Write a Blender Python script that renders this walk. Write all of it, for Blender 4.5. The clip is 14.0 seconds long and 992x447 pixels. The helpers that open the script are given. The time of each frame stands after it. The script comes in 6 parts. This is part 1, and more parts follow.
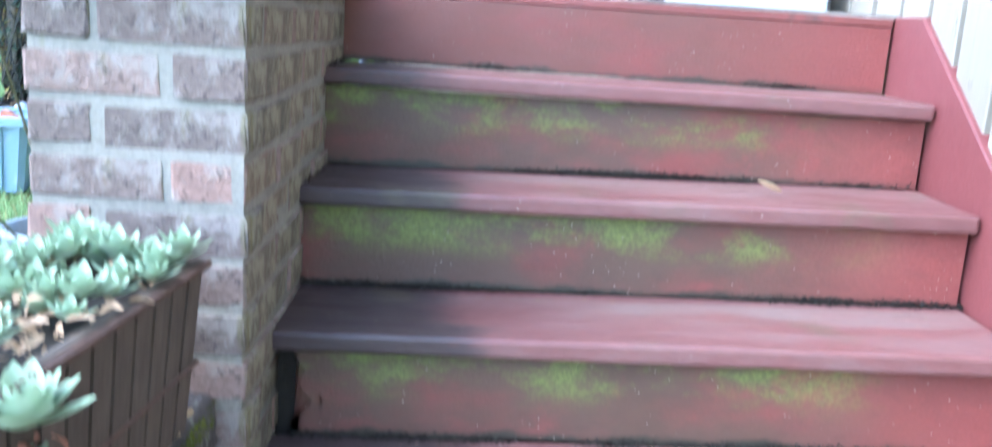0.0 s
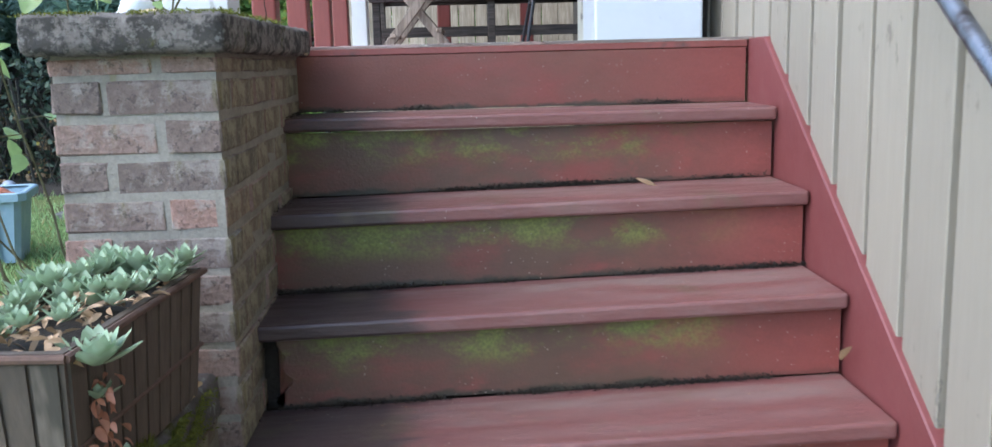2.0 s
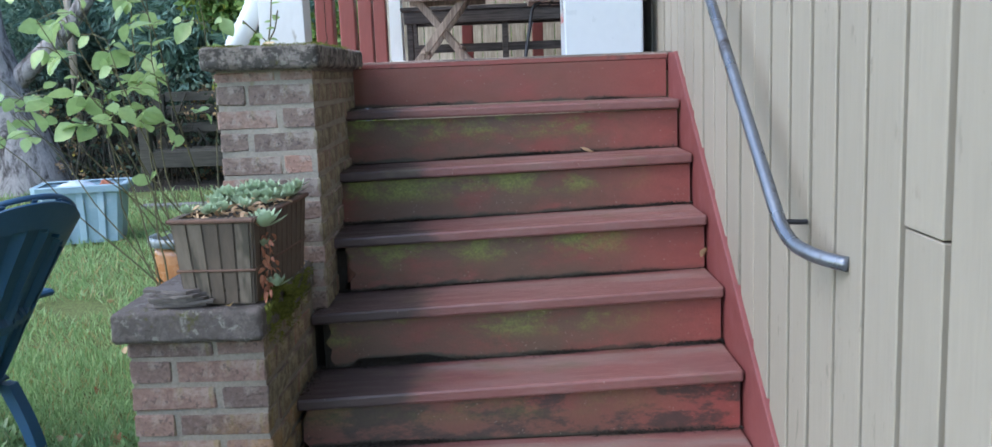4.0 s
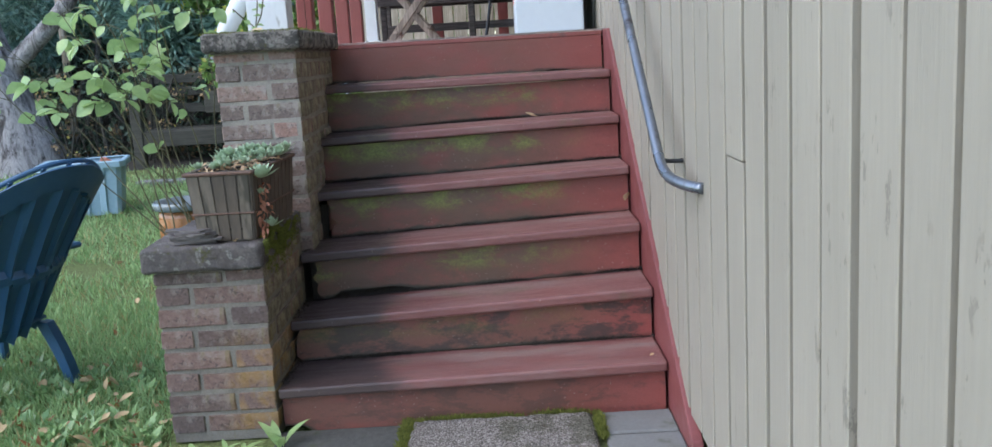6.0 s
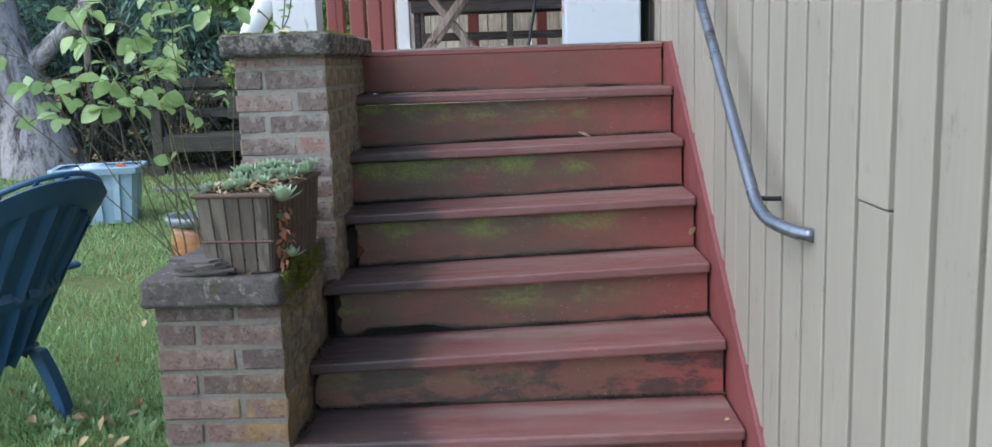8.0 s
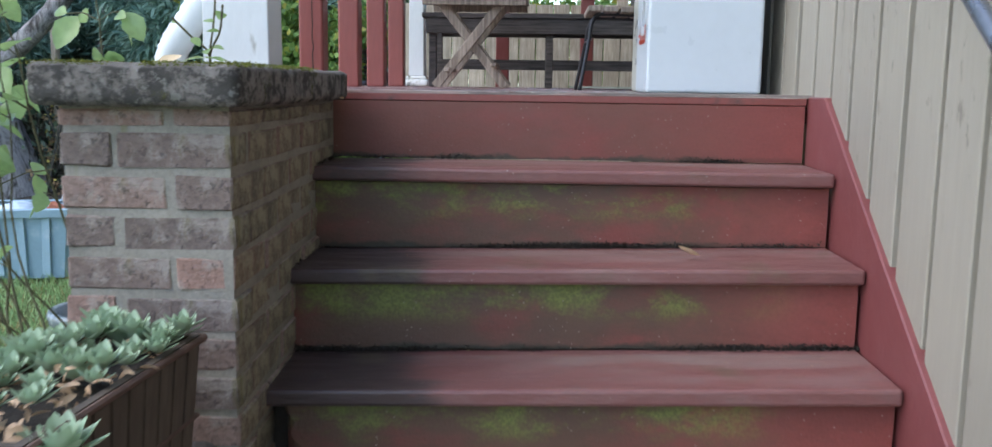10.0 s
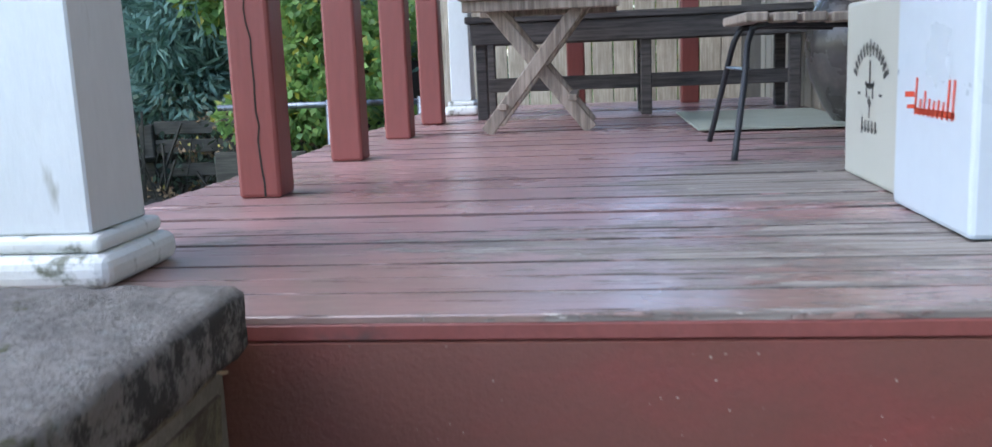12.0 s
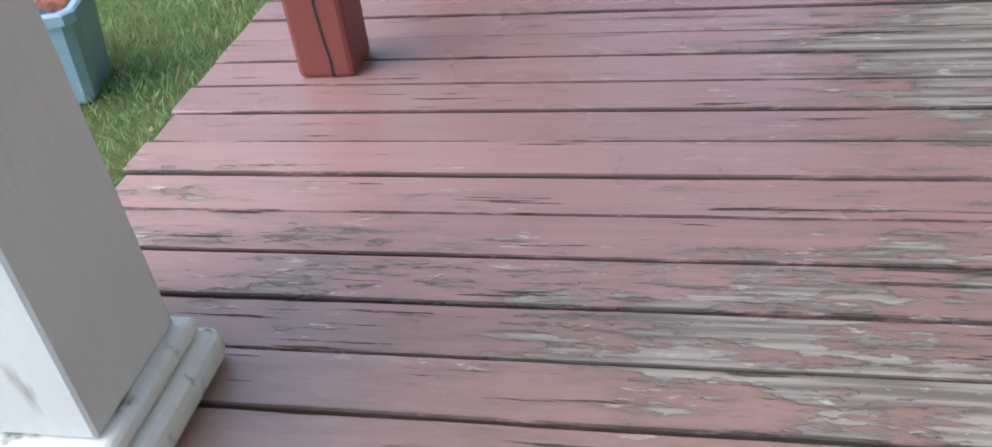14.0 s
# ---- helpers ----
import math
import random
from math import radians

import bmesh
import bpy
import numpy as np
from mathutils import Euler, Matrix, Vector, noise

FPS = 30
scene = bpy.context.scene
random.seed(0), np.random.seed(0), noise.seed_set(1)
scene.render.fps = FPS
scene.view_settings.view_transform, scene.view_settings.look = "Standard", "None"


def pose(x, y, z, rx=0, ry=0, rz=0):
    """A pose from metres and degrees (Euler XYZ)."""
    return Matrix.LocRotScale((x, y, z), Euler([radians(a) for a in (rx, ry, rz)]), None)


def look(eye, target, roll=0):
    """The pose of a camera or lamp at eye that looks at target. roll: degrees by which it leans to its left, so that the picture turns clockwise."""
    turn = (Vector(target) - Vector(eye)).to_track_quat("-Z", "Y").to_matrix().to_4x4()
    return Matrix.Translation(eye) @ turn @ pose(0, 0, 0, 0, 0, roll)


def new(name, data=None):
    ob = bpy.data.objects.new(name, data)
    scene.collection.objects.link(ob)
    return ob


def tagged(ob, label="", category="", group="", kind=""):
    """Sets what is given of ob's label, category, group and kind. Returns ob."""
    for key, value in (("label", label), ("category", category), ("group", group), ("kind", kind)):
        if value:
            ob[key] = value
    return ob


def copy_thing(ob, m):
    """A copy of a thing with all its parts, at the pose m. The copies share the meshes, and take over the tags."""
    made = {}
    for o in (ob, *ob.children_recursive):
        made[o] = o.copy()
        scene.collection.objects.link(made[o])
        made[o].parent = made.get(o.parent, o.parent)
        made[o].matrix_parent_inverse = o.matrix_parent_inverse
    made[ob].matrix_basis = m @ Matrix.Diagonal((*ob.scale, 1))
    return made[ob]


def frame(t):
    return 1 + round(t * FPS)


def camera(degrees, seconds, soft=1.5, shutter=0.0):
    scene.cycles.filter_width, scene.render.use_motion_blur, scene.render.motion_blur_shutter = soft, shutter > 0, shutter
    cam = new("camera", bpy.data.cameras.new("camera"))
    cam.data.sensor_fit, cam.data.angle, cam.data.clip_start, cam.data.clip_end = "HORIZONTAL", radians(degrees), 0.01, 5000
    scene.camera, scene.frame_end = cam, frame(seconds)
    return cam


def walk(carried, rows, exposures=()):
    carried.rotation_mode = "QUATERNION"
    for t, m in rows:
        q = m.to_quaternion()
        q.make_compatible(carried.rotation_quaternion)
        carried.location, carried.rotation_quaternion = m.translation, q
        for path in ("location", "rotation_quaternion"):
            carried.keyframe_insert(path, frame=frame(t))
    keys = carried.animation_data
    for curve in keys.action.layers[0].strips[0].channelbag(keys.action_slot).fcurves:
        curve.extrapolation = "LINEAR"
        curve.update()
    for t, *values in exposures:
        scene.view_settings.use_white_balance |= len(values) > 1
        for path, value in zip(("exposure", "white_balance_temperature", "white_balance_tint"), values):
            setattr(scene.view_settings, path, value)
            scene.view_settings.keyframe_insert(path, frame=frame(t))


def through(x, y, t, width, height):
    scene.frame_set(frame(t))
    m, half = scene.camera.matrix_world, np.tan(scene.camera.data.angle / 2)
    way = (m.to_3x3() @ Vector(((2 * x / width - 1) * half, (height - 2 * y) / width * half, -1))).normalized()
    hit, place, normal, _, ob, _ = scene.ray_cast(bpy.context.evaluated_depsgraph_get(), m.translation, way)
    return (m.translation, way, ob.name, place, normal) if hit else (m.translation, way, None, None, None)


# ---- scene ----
cam = camera(55.0, 14.0, shutter=0.25)
PATH = [
    (0, (-0.324, -0.686, 1.184), (-0.326, 1.271, 0.774), 3.8),
    (0.1, (-0.345, -0.69, 1.229), (-0.328, 1.278, 0.884), 2.9),
    (0.2, (-0.362, -0.693, 1.252), (-0.330, 1.28, 0.940), 2.4),
    (0.5, (-0.37, -0.696, 1.262), (-0.331, 1.282, 0.964), 2.2),
    (1, (-0.352, -0.731, 1.26), (-0.317, 1.248, 0.97), 1.5),
    (1.5, (-0.341, -0.866, 1.239), (-0.307, 1.108, 0.918), 0.0),
    (2, (-0.206, -1.138, 1.206), (-0.175, 0.834, 0.872), -1.4),
    (2.5, (-0.114, -1.417, 1.227), (-0.17, 0.554, 0.892), -2.0),
    (3, (-0.082, -1.719, 1.212), (-0.142, 0.256, 0.904), -2.3),
    (5.5, (-0.004, -2.861, 1.189), (-0.022, -0.887, 0.866), -2.1),
    (6, (0.054, -2.914, 1.188), (0.035, -0.946, 0.831), -3.4),
    (6.5, (0.062, -2.941, 1.189), (0.043, -0.973, 0.83), -3.5),
    (7, (0.049, -2.88, 1.182), (0.027, -0.914, 0.814), -3.4),
    (9.5, (-0.16, -1.446, 1.244), (-0.264, 0.534, 0.977), 0.8),
    (10, (-0.143, -1.006, 1.278), (-0.236, 0.971, 0.989), 0.8),
    (10.5, (-0.15, -0.552, 1.328), (-0.296, 1.422, 1.042), -0.5),
    (11, (-0.291, -0.142, 1.388), (-0.384, 1.833, 1.085), -0.1),
    (11.5, (-0.271, 0.314, 1.42), (-0.408, 2.285, 1.107), -1.7),
    (12, (-0.304, 0.618, 1.516), (-0.526, 2.576, 1.173), -2.3),
    (12.5, (-0.347, 0.826, 1.621), (-0.566, 2.751, 1.126), -1.7),
    (13, (-0.306, 1.015, 1.684), (-0.546, 2.872, 0.98), -2.9),
    (13.5, (-0.359, 1.119, 1.741), (-0.742, 2.875, 0.864), -6.3),
    (14, (-0.451, 1.25, 1.888), (-0.852, 2.814, 0.707), -7.6),
]
EXPO = [(0.0, 3.3, 5350, 8), (0.2, 3.1, 5400, 8), (0.5, 2.88, 5550, 8), (1.0, 2.55, 5750, 9), (1.5, 2.22, 6100, 10), (2.5, 2.12, 6150, 10), (5.4, 1.75, 6250, 10), (6.5, 1.78, 6250, 10), (9.5, 1.80, 6350, 10), (10.5, 1.70, 6200, 10), (11.2, 1.74, 6050, 10), (12.3, 1.90, 5950, 10), (13.2, 1.88, 6500, 10), (14.0, 1.94, 6800, 10)]
walk(cam, [(t, look(eye, target, roll)) for t, eye, target, roll in PATH], exposures=EXPO)

# ---- world, sun, exposure ----
world = bpy.data.worlds.new("sky")
scene.world = world
world.use_nodes = True
_wn = world.node_tree
_sky = _wn.nodes.new("ShaderNodeTexSky")
_sky.sky_type = "NISHITA"
_sky.sun_disc = False
_sky.sun_elevation = radians(47)
_sky.sun_rotation = radians(-117)
_bg = _wn.nodes["Background"]
_bg.inputs["Strength"].default_value = 0.15
_wn.links.new(_sky.outputs["Color"], _bg.inputs["Color"])
_sl = bpy.data.lights.new("sun", "SUN")
_sl.energy, _sl.angle, _sl.color = 0.5, radians(60), (1.0, 0.97, 0.93)
sun = new("sun", _sl)
sun.matrix_world = look((-3.6, -1.7, 5.0), (0, 0, 0))


# ---- small builders ----
RISE, RUN = 0.18, 0.252
DECK = 7 * RISE
EDGE = 1.545          # front edge of the porch floor
WALL = 0.565          # face of the house siding


def mesh_from(bm, name):
    me = bpy.data.meshes.new(name)
    bm.to_mesh(me)
    bm.free()
    return me


def part(name, bm, material, parent=None, label="", smooth=False):
    """Link a bmesh (or mesh) as one object under a thing or a part."""
    me = bm if isinstance(bm, bpy.types.Mesh) else mesh_from(bm, name)
    if not me.materials:
        me.materials.append(material)
    if smooth:
        me.polygons.foreach_set("use_smooth", [True] * len(me.polygons))
    ob = new(name, me)
    if parent is not None:
        ob.parent = parent
        m = parent.matrix_world
        if parent.type == "EMPTY" and parent.parent is None:
            ob.matrix_parent_inverse = parent.matrix_basis.inverted()
    if label:
        ob["label"] = label
    return ob


def thing(name, at, label, category, group="", kind=""):
    """An Empty at a thing's base; its parts are given in world coordinates."""
    ob = new(name)
    ob.empty_display_size = 0.1
    ob.matrix_basis = Matrix.Translation(at)
    return tagged(ob, label, category, group, kind)


def add_box(bm, lo, hi, bevel=0.0, m=None, segments=1):
    r = bmesh.ops.create_cube(bm, size=1.0)
    vs = r["verts"]
    c = [(a + b) / 2 for a, b in zip(lo, hi)]
    s = [b - a for a, b in zip(lo, hi)]
    for v in vs:
        v.co = Vector((v.co.x * s[0] + c[0], v.co.y * s[1] + c[1], v.co.z * s[2] + c[2]))
    if bevel > 0:
        es = list({e for v in vs for e in v.link_edges})
        r = bmesh.ops.bevel(bm, geom=es, offset=bevel, segments=segments, affect="EDGES", profile=0.5)
        vs = list({v for f in r["faces"] for v in f.verts})
    if m is not None:
        bmesh.ops.transform(bm, matrix=m, verts=vs)
    return vs


def box(lo, hi, bevel=0.0, m=None, segments=1):
    bm = bmesh.new()
    add_box(bm, lo, hi, bevel, m, segments)
    return bm


def beam(a, b, w, h, bevel=0.003, up=(0, 0, 1)):
    """A bar of section w x h from a to b."""
    a, b = Vector(a), Vector(b)
    d = (b - a)
    z = d.normalized()
    x = Vector(up).cross(z)
    if x.length < 1e-4:
        x = Vector((1, 0, 0)).cross(z)
    x.normalize()
    y = z.cross(x)
    m = Matrix((x, y, z)).transposed().to_4x4()
    m.translation = (a + b) / 2
    return box((-w / 2, -h / 2, -d.length / 2), (w / 2, h / 2, d.length / 2), bevel, m)


def add_tube(bm, pts, radii, sides=12, caps=True):
    """A round tube along points."""
    pts = [Vector(p) for p in pts]
    if not hasattr(radii, "__len__"):
        radii = [radii] * len(pts)
    rings = []
    ref = Vector((0.31, 0.17, 0.93))
    for i, p in enumerate(pts):
        d = (pts[min(i + 1, len(pts) - 1)] - pts[max(i - 1, 0)]).normalized()
        x = ref.cross(d)
        if x.length < 0.05:
            x = Vector((1, 0, 0)).cross(d)
        x.normalize()
        y = d.cross(x)
        rings.append([bm.verts.new(p + radii[i] * (math.cos(2 * math.pi * k / sides) * x + math.sin(2 * math.pi * k / sides) * y)) for k in range(sides)])
    for r0, r1 in zip(rings, rings[1:]):
        for k in range(sides):
            bm.faces.new((r0[k], r0[(k + 1) % sides], r1[(k + 1) % sides], r1[k]))
    if caps:
        bm.faces.new(rings[0][::-1])
        bm.faces.new(rings[-1])


def tube(pts, radii, sides=12, caps=True):
    bm = bmesh.new()
    add_tube(bm, pts, radii, sides, caps)
    return bm


def curve_pts(pts, n=6):
    """A smooth line through points (Catmull-Rom)."""
    p = [Vector(q) for q in pts]
    p = [2 * p[0] - p[1]] + p + [2 * p[-1] - p[-2]]
    out = []
    for i in range(1, len(p) - 2):
        for k in range(n):
            t = k / n
            out.append(0.5 * ((2 * p[i]) + (p[i + 1] - p[i - 1]) * t + (2 * p[i - 1] - 5 * p[i] + 4 * p[i + 1] - p[i + 2]) * t * t
                              + (3 * p[i] - p[i - 1] - 3 * p[i + 1] + p[i + 2]) * t ** 3))
    return out + [p[-2]]


def lathe(profile, at, sides=28):
    """A turned body: (radius, height) pairs."""
    bm = bmesh.new()
    rings = []
    for r, z in profile:
        rings.append([bm.verts.new((at[0] + r * math.cos(2 * math.pi * k / sides), at[1] + r * math.sin(2 * math.pi * k / sides), at[2] + z)) for k in range(sides)])
    for r0, r1 in zip(rings, rings[1:]):
        for k in range(sides):
            bm.faces.new((r0[k], r0[(k + 1) % sides], r1[(k + 1) % sides], r1[k]))
    bm.faces.new(rings[0][::-1])
    bm.faces.new(rings[-1])
    return bm


def roughen(bm, cell, amount, scale, seed=0.0):
    """Cut a solid into a grid and push it about, so that its edges wander."""
    bmesh.ops.triangulate(bm, faces=[f for f in bm.faces if len(f.verts) > 4])
    for _ in range(6):
        es = [e for e in bm.edges if e.calc_length() > cell]
        if not es:
            break
        bmesh.ops.subdivide_edges(bm, edges=es, cuts=1, use_grid_fill=True)
    bm.normal_update()
    off = Vector((seed, seed * 1.7, seed * 0.3))
    mv = [(v, noise.noise_vector((v.co + off) * scale) * amount + noise.noise_vector((v.co + off) * scale * 3.1) * amount * 0.45) for v in bm.verts]
    for v, d in mv:
        v.co += d
    return bm


# ---- materials ----
class Nodes:
    """A thin wrapper to write node materials briefly."""

    def __init__(self, name):
        self.m = bpy.data.materials.new(name)
        self.m.use_nodes = True
        self.t = self.m.node_tree
        self.b = self.t.nodes["Principled BSDF"]
        self.pos = self.t.nodes.new("ShaderNodeTexCoord").outputs["Object"]
        self.inf = None

    def link(self, a, b):
        self.t.links.new(a, b)

    def put(self, sock, value):
        if isinstance(value, bpy.types.NodeSocket):
            self.link(value, sock)
        else:
            sock.default_value = value

    def info(self, key="Random"):
        if self.inf is None:
            self.inf = self.t.nodes.new("ShaderNodeObjectInfo")
        return self.inf.outputs[key]

    def island(self):
        return self.t.nodes.new("ShaderNodeNewGeometry").outputs["Random Per Island"]

    def place(self, scale=(1, 1, 1), shift=None):
        n = self.t.nodes.new("ShaderNodeMapping")
        n.inputs["Scale"].default_value = scale
        self.link(self.pos, n.inputs["Vector"])
        if shift is not None:
            c = self.t.nodes.new("ShaderNodeCombineXYZ")
            mul = self.math("MULTIPLY", shift, 37.0)
            for k in range(3):
                self.link(mul, c.inputs[k])
            self.link(c.outputs[0], n.inputs["Location"])
        return n.outputs[0]

    def noise(self, scale, detail=4, rough=0.6, stretch=(1, 1, 1), shift=None, warp=0.0):
        n = self.t.nodes.new("ShaderNodeTexNoise")
        n.inputs["Scale"].default_value = scale
        n.inputs["Detail"].default_value = detail
        n.inputs["Roughness"].default_value = rough
        n.inputs["Distortion"].default_value = warp
        self.link(self.place(stretch, shift), n.inputs["Vector"])
        return n.outputs["Fac"]

    def cells(self, scale, stretch=(1, 1, 1), feature="F1"):
        n = self.t.nodes.new("ShaderNodeTexVoronoi")
        n.feature = feature
        n.inputs["Scale"].default_value = scale
        self.link(self.place(stretch), n.inputs["Vector"])
        return n.outputs["Distance"]

    def step(self, fac, a, b, lo=0.0, hi=1.0):
        n = self.t.nodes.new("ShaderNodeMapRange")
        n.interpolation_type = "SMOOTHSTEP"
        for k, v in ((1, a), (2, b), (3, lo), (4, hi)):
            n.inputs[k].default_value = v
        self.put(n.inputs[0], fac)
        return n.outputs[0]

    def math(self, op, a, b=0.0):
        n = self.t.nodes.new("ShaderNodeMath")
        n.operation = op
        self.put(n.inputs[0], a)
        self.put(n.inputs[1], b)
        return n.outputs[0]

    def mix(self, fac, a, b, blend="MIX"):
        n = self.t.nodes.new("ShaderNodeMix")
        n.data_type, n.blend_type = "RGBA", blend
        self.put(n.inputs[0], fac)
        for sock, v in ((n.inputs[6], a), (n.inputs[7], b)):
            self.put(sock, (*v, 1.0) if isinstance(v, tuple) else v)
        return n.outputs[2]

    def axis(self, k):
        n = self.t.nodes.new("ShaderNodeSeparateXYZ")
        self.link(self.pos, n.inputs[0])
        return n.outputs[k]

    def vary(self, color, fac, amount):
        """Lighten and darken a colour by a 0..1 value."""
        n = self.t.nodes.new("ShaderNodeHueSaturation")
        self.put(n.inputs["Color"], (*color, 1.0) if isinstance(color, tuple) else color)
        self.link(self.step(fac, 0.0, 1.0, 1 - amount, 1 + amount), n.inputs["Value"])
        return n.outputs[0]

    def done(self, color, rough=0.7, bump=None, depth=0.002, metal=0.0, spec=0.5):
        self.put(self.b.inputs["Base Color"], (*color, 1.0) if isinstance(color, tuple) else color)
        self.put(self.b.inputs["Roughness"], rough)
        self.put(self.b.inputs["Metallic"], metal)
        self.b.inputs["Specular IOR Level"].default_value = spec
        if bump is not None:
            n = self.t.nodes.new("ShaderNodeBump")
            n.inputs["Distance"].default_value = depth
            n.inputs["Strength"].default_value = 1.0
            self.link(bump, n.inputs["Height"])
            self.link(n.outputs[0], self.b.inputs["Normal"])
        return self.m


def plain(name, color, rough=0.6, grain=60, vary=0.12, depth=0.0006, metal=0.0, stretch=(1, 1, 1), dirt=None, dirt_scale=5, dirt_at=(0.55, 0.72)):
    """A surface with fine grain and broad stains."""
    n = Nodes(name)
    fine = n.noise(grain, 5, 0.65, stretch)
    broad = n.noise(dirt_scale, 4, 0.6, stretch)
    c = n.vary(n.vary(color, fine, vary), broad, vary)
    if dirt:
        c = n.mix(n.step(broad, *dirt_at), c, dirt)
    return n.done(c, n.step(broad, 0.3, 0.7, max(rough - 0.1, 0.05), min(rough + 0.1, 1)), fine, depth, metal)


def paint_risers(name, algae, damp, mould=0.0):
    n = Nodes(name)
    big = n.noise(3.0, 5, 0.6, (1, 1, 2.0), n.info())
    mid = n.noise(10, 6, 0.7, (0.7, 1, 1.3), n.info())
    fine = n.noise(140, 4, 0.6)
    c = n.vary(n.vary((0.215, 0.054, 0.044), fine, 0.12), big, 0.22)
    at = n.t.nodes.new("ShaderNodeAttribute")
    at.attribute_name = "up"
    z = at.outputs["Fac"]
    x = n.axis(0)
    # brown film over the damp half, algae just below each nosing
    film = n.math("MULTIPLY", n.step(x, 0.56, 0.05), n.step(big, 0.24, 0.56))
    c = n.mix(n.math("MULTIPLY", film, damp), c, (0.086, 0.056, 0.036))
    if mould:
        blot = n.math("MULTIPLY", n.step(n.noise(9, 6, 0.75, (0.6, 1, 1.4), n.info()), 0.47, 0.60), mould)
        c = n.mix(blot, c, (0.034, 0.026, 0.022))
    if algae:
        top = n.step(z, 0.30, 0.74)
        grow = n.math("MULTIPLY", top, n.step(n.math("ADD", n.math("MULTIPLY", mid, 0.7), n.math("MULTIPLY", big, 0.5)), 0.55, 0.72))
        grow = n.math("MULTIPLY", grow, n.step(x, 0.46, 0.12))
        tone = n.mix(n.step(fine, 0.35, 0.65), (0.115, 0.142, 0.030), (0.203, 0.257, 0.049))
        c = n.mix(n.math("MULTIPLY", grow, algae), c, tone)
        red = n.math("MULTIPLY", n.step(n.noise(5, 5, 0.7, shift=n.info()), 0.56, 0.70), 0.32)
        c = n.mix(red, c, (0.287, 0.056, 0.050))
    # Grime and the dark of the foot crevice, both put into the paint colour.
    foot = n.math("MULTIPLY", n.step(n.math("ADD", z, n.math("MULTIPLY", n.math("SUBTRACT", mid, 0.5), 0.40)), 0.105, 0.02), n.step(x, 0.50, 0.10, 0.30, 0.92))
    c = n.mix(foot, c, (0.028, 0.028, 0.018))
    speck = n.math("MULTIPLY", n.step(n.cells(75), 0.13, 0.08), n.step(n.noise(9), 0.50, 0.60))
    c = n.mix(n.math("MULTIPLY", speck, 0.7), c, (0.45, 0.40, 0.32))
    return n.done(c, n.step(mid, 0.3, 0.7, 0.40, 0.68), n.math("ADD", fine, n.math("MULTIPLY", mid, 1.4)), 0.0012)


def paint_treads():
    n = Nodes("tread_paint")
    big = n.noise(3.4, 5, 0.62, (0.8, 1.6, 1), n.info())
    mid = n.noise(13, 6, 0.7, (0.35, 1.5, 1), n.info())
    fine = n.noise(160, 4, 0.6, (0.25, 1, 1))
    x = n.axis(0)
    c = n.vary(n.vary((0.174, 0.071, 0.064), fine, 0.14), big, 0.2)
    worn = n.math("MULTIPLY", n.step(mid, 0.40, 0.62), n.step(big, 0.32, 0.58))
    c = n.mix(n.math("MULTIPLY", worn, 0.38), c, (0.205, 0.140, 0.126))
    back = n.math("FRACT", n.math("DIVIDE", n.math("ADD", n.axis(1), 0.01), RUN))
    dust = n.math("MULTIPLY", n.step(n.math("ADD", back, n.math("MULTIPLY", n.math("SUBTRACT", big, 0.5), 0.9)), 0.45, 0.95), n.step(mid, 0.25, 0.6))
    c = n.mix(n.math("MULTIPLY", dust, 0.52), c, (0.225, 0.180, 0.158))
    # Black stain toward the masonry, with the pier's shade partly put into the colour.
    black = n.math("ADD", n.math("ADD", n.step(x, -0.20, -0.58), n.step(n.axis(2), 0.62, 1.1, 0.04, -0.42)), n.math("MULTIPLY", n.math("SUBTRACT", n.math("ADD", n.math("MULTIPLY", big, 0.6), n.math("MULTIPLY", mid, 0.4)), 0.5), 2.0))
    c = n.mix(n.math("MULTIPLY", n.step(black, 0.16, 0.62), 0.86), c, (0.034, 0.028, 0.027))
    gr = n.math("MULTIPLY", n.step(n.noise(5, shift=n.info()), 0.56, 0.70), 0.45)
    c = n.mix(gr, c, (0.112, 0.093, 0.053))
    speck = n.math("MULTIPLY", n.step(n.cells(60), 0.11, 0.06), n.step(n.noise(9), 0.54, 0.62))
    c = n.mix(speck, c, (0.50, 0.46, 0.40))
    return n.done(c, n.step(mid, 0.3, 0.7, 0.36, 0.62), n.math("ADD", fine, n.math("MULTIPLY", mid, 2.0)), 0.0014)


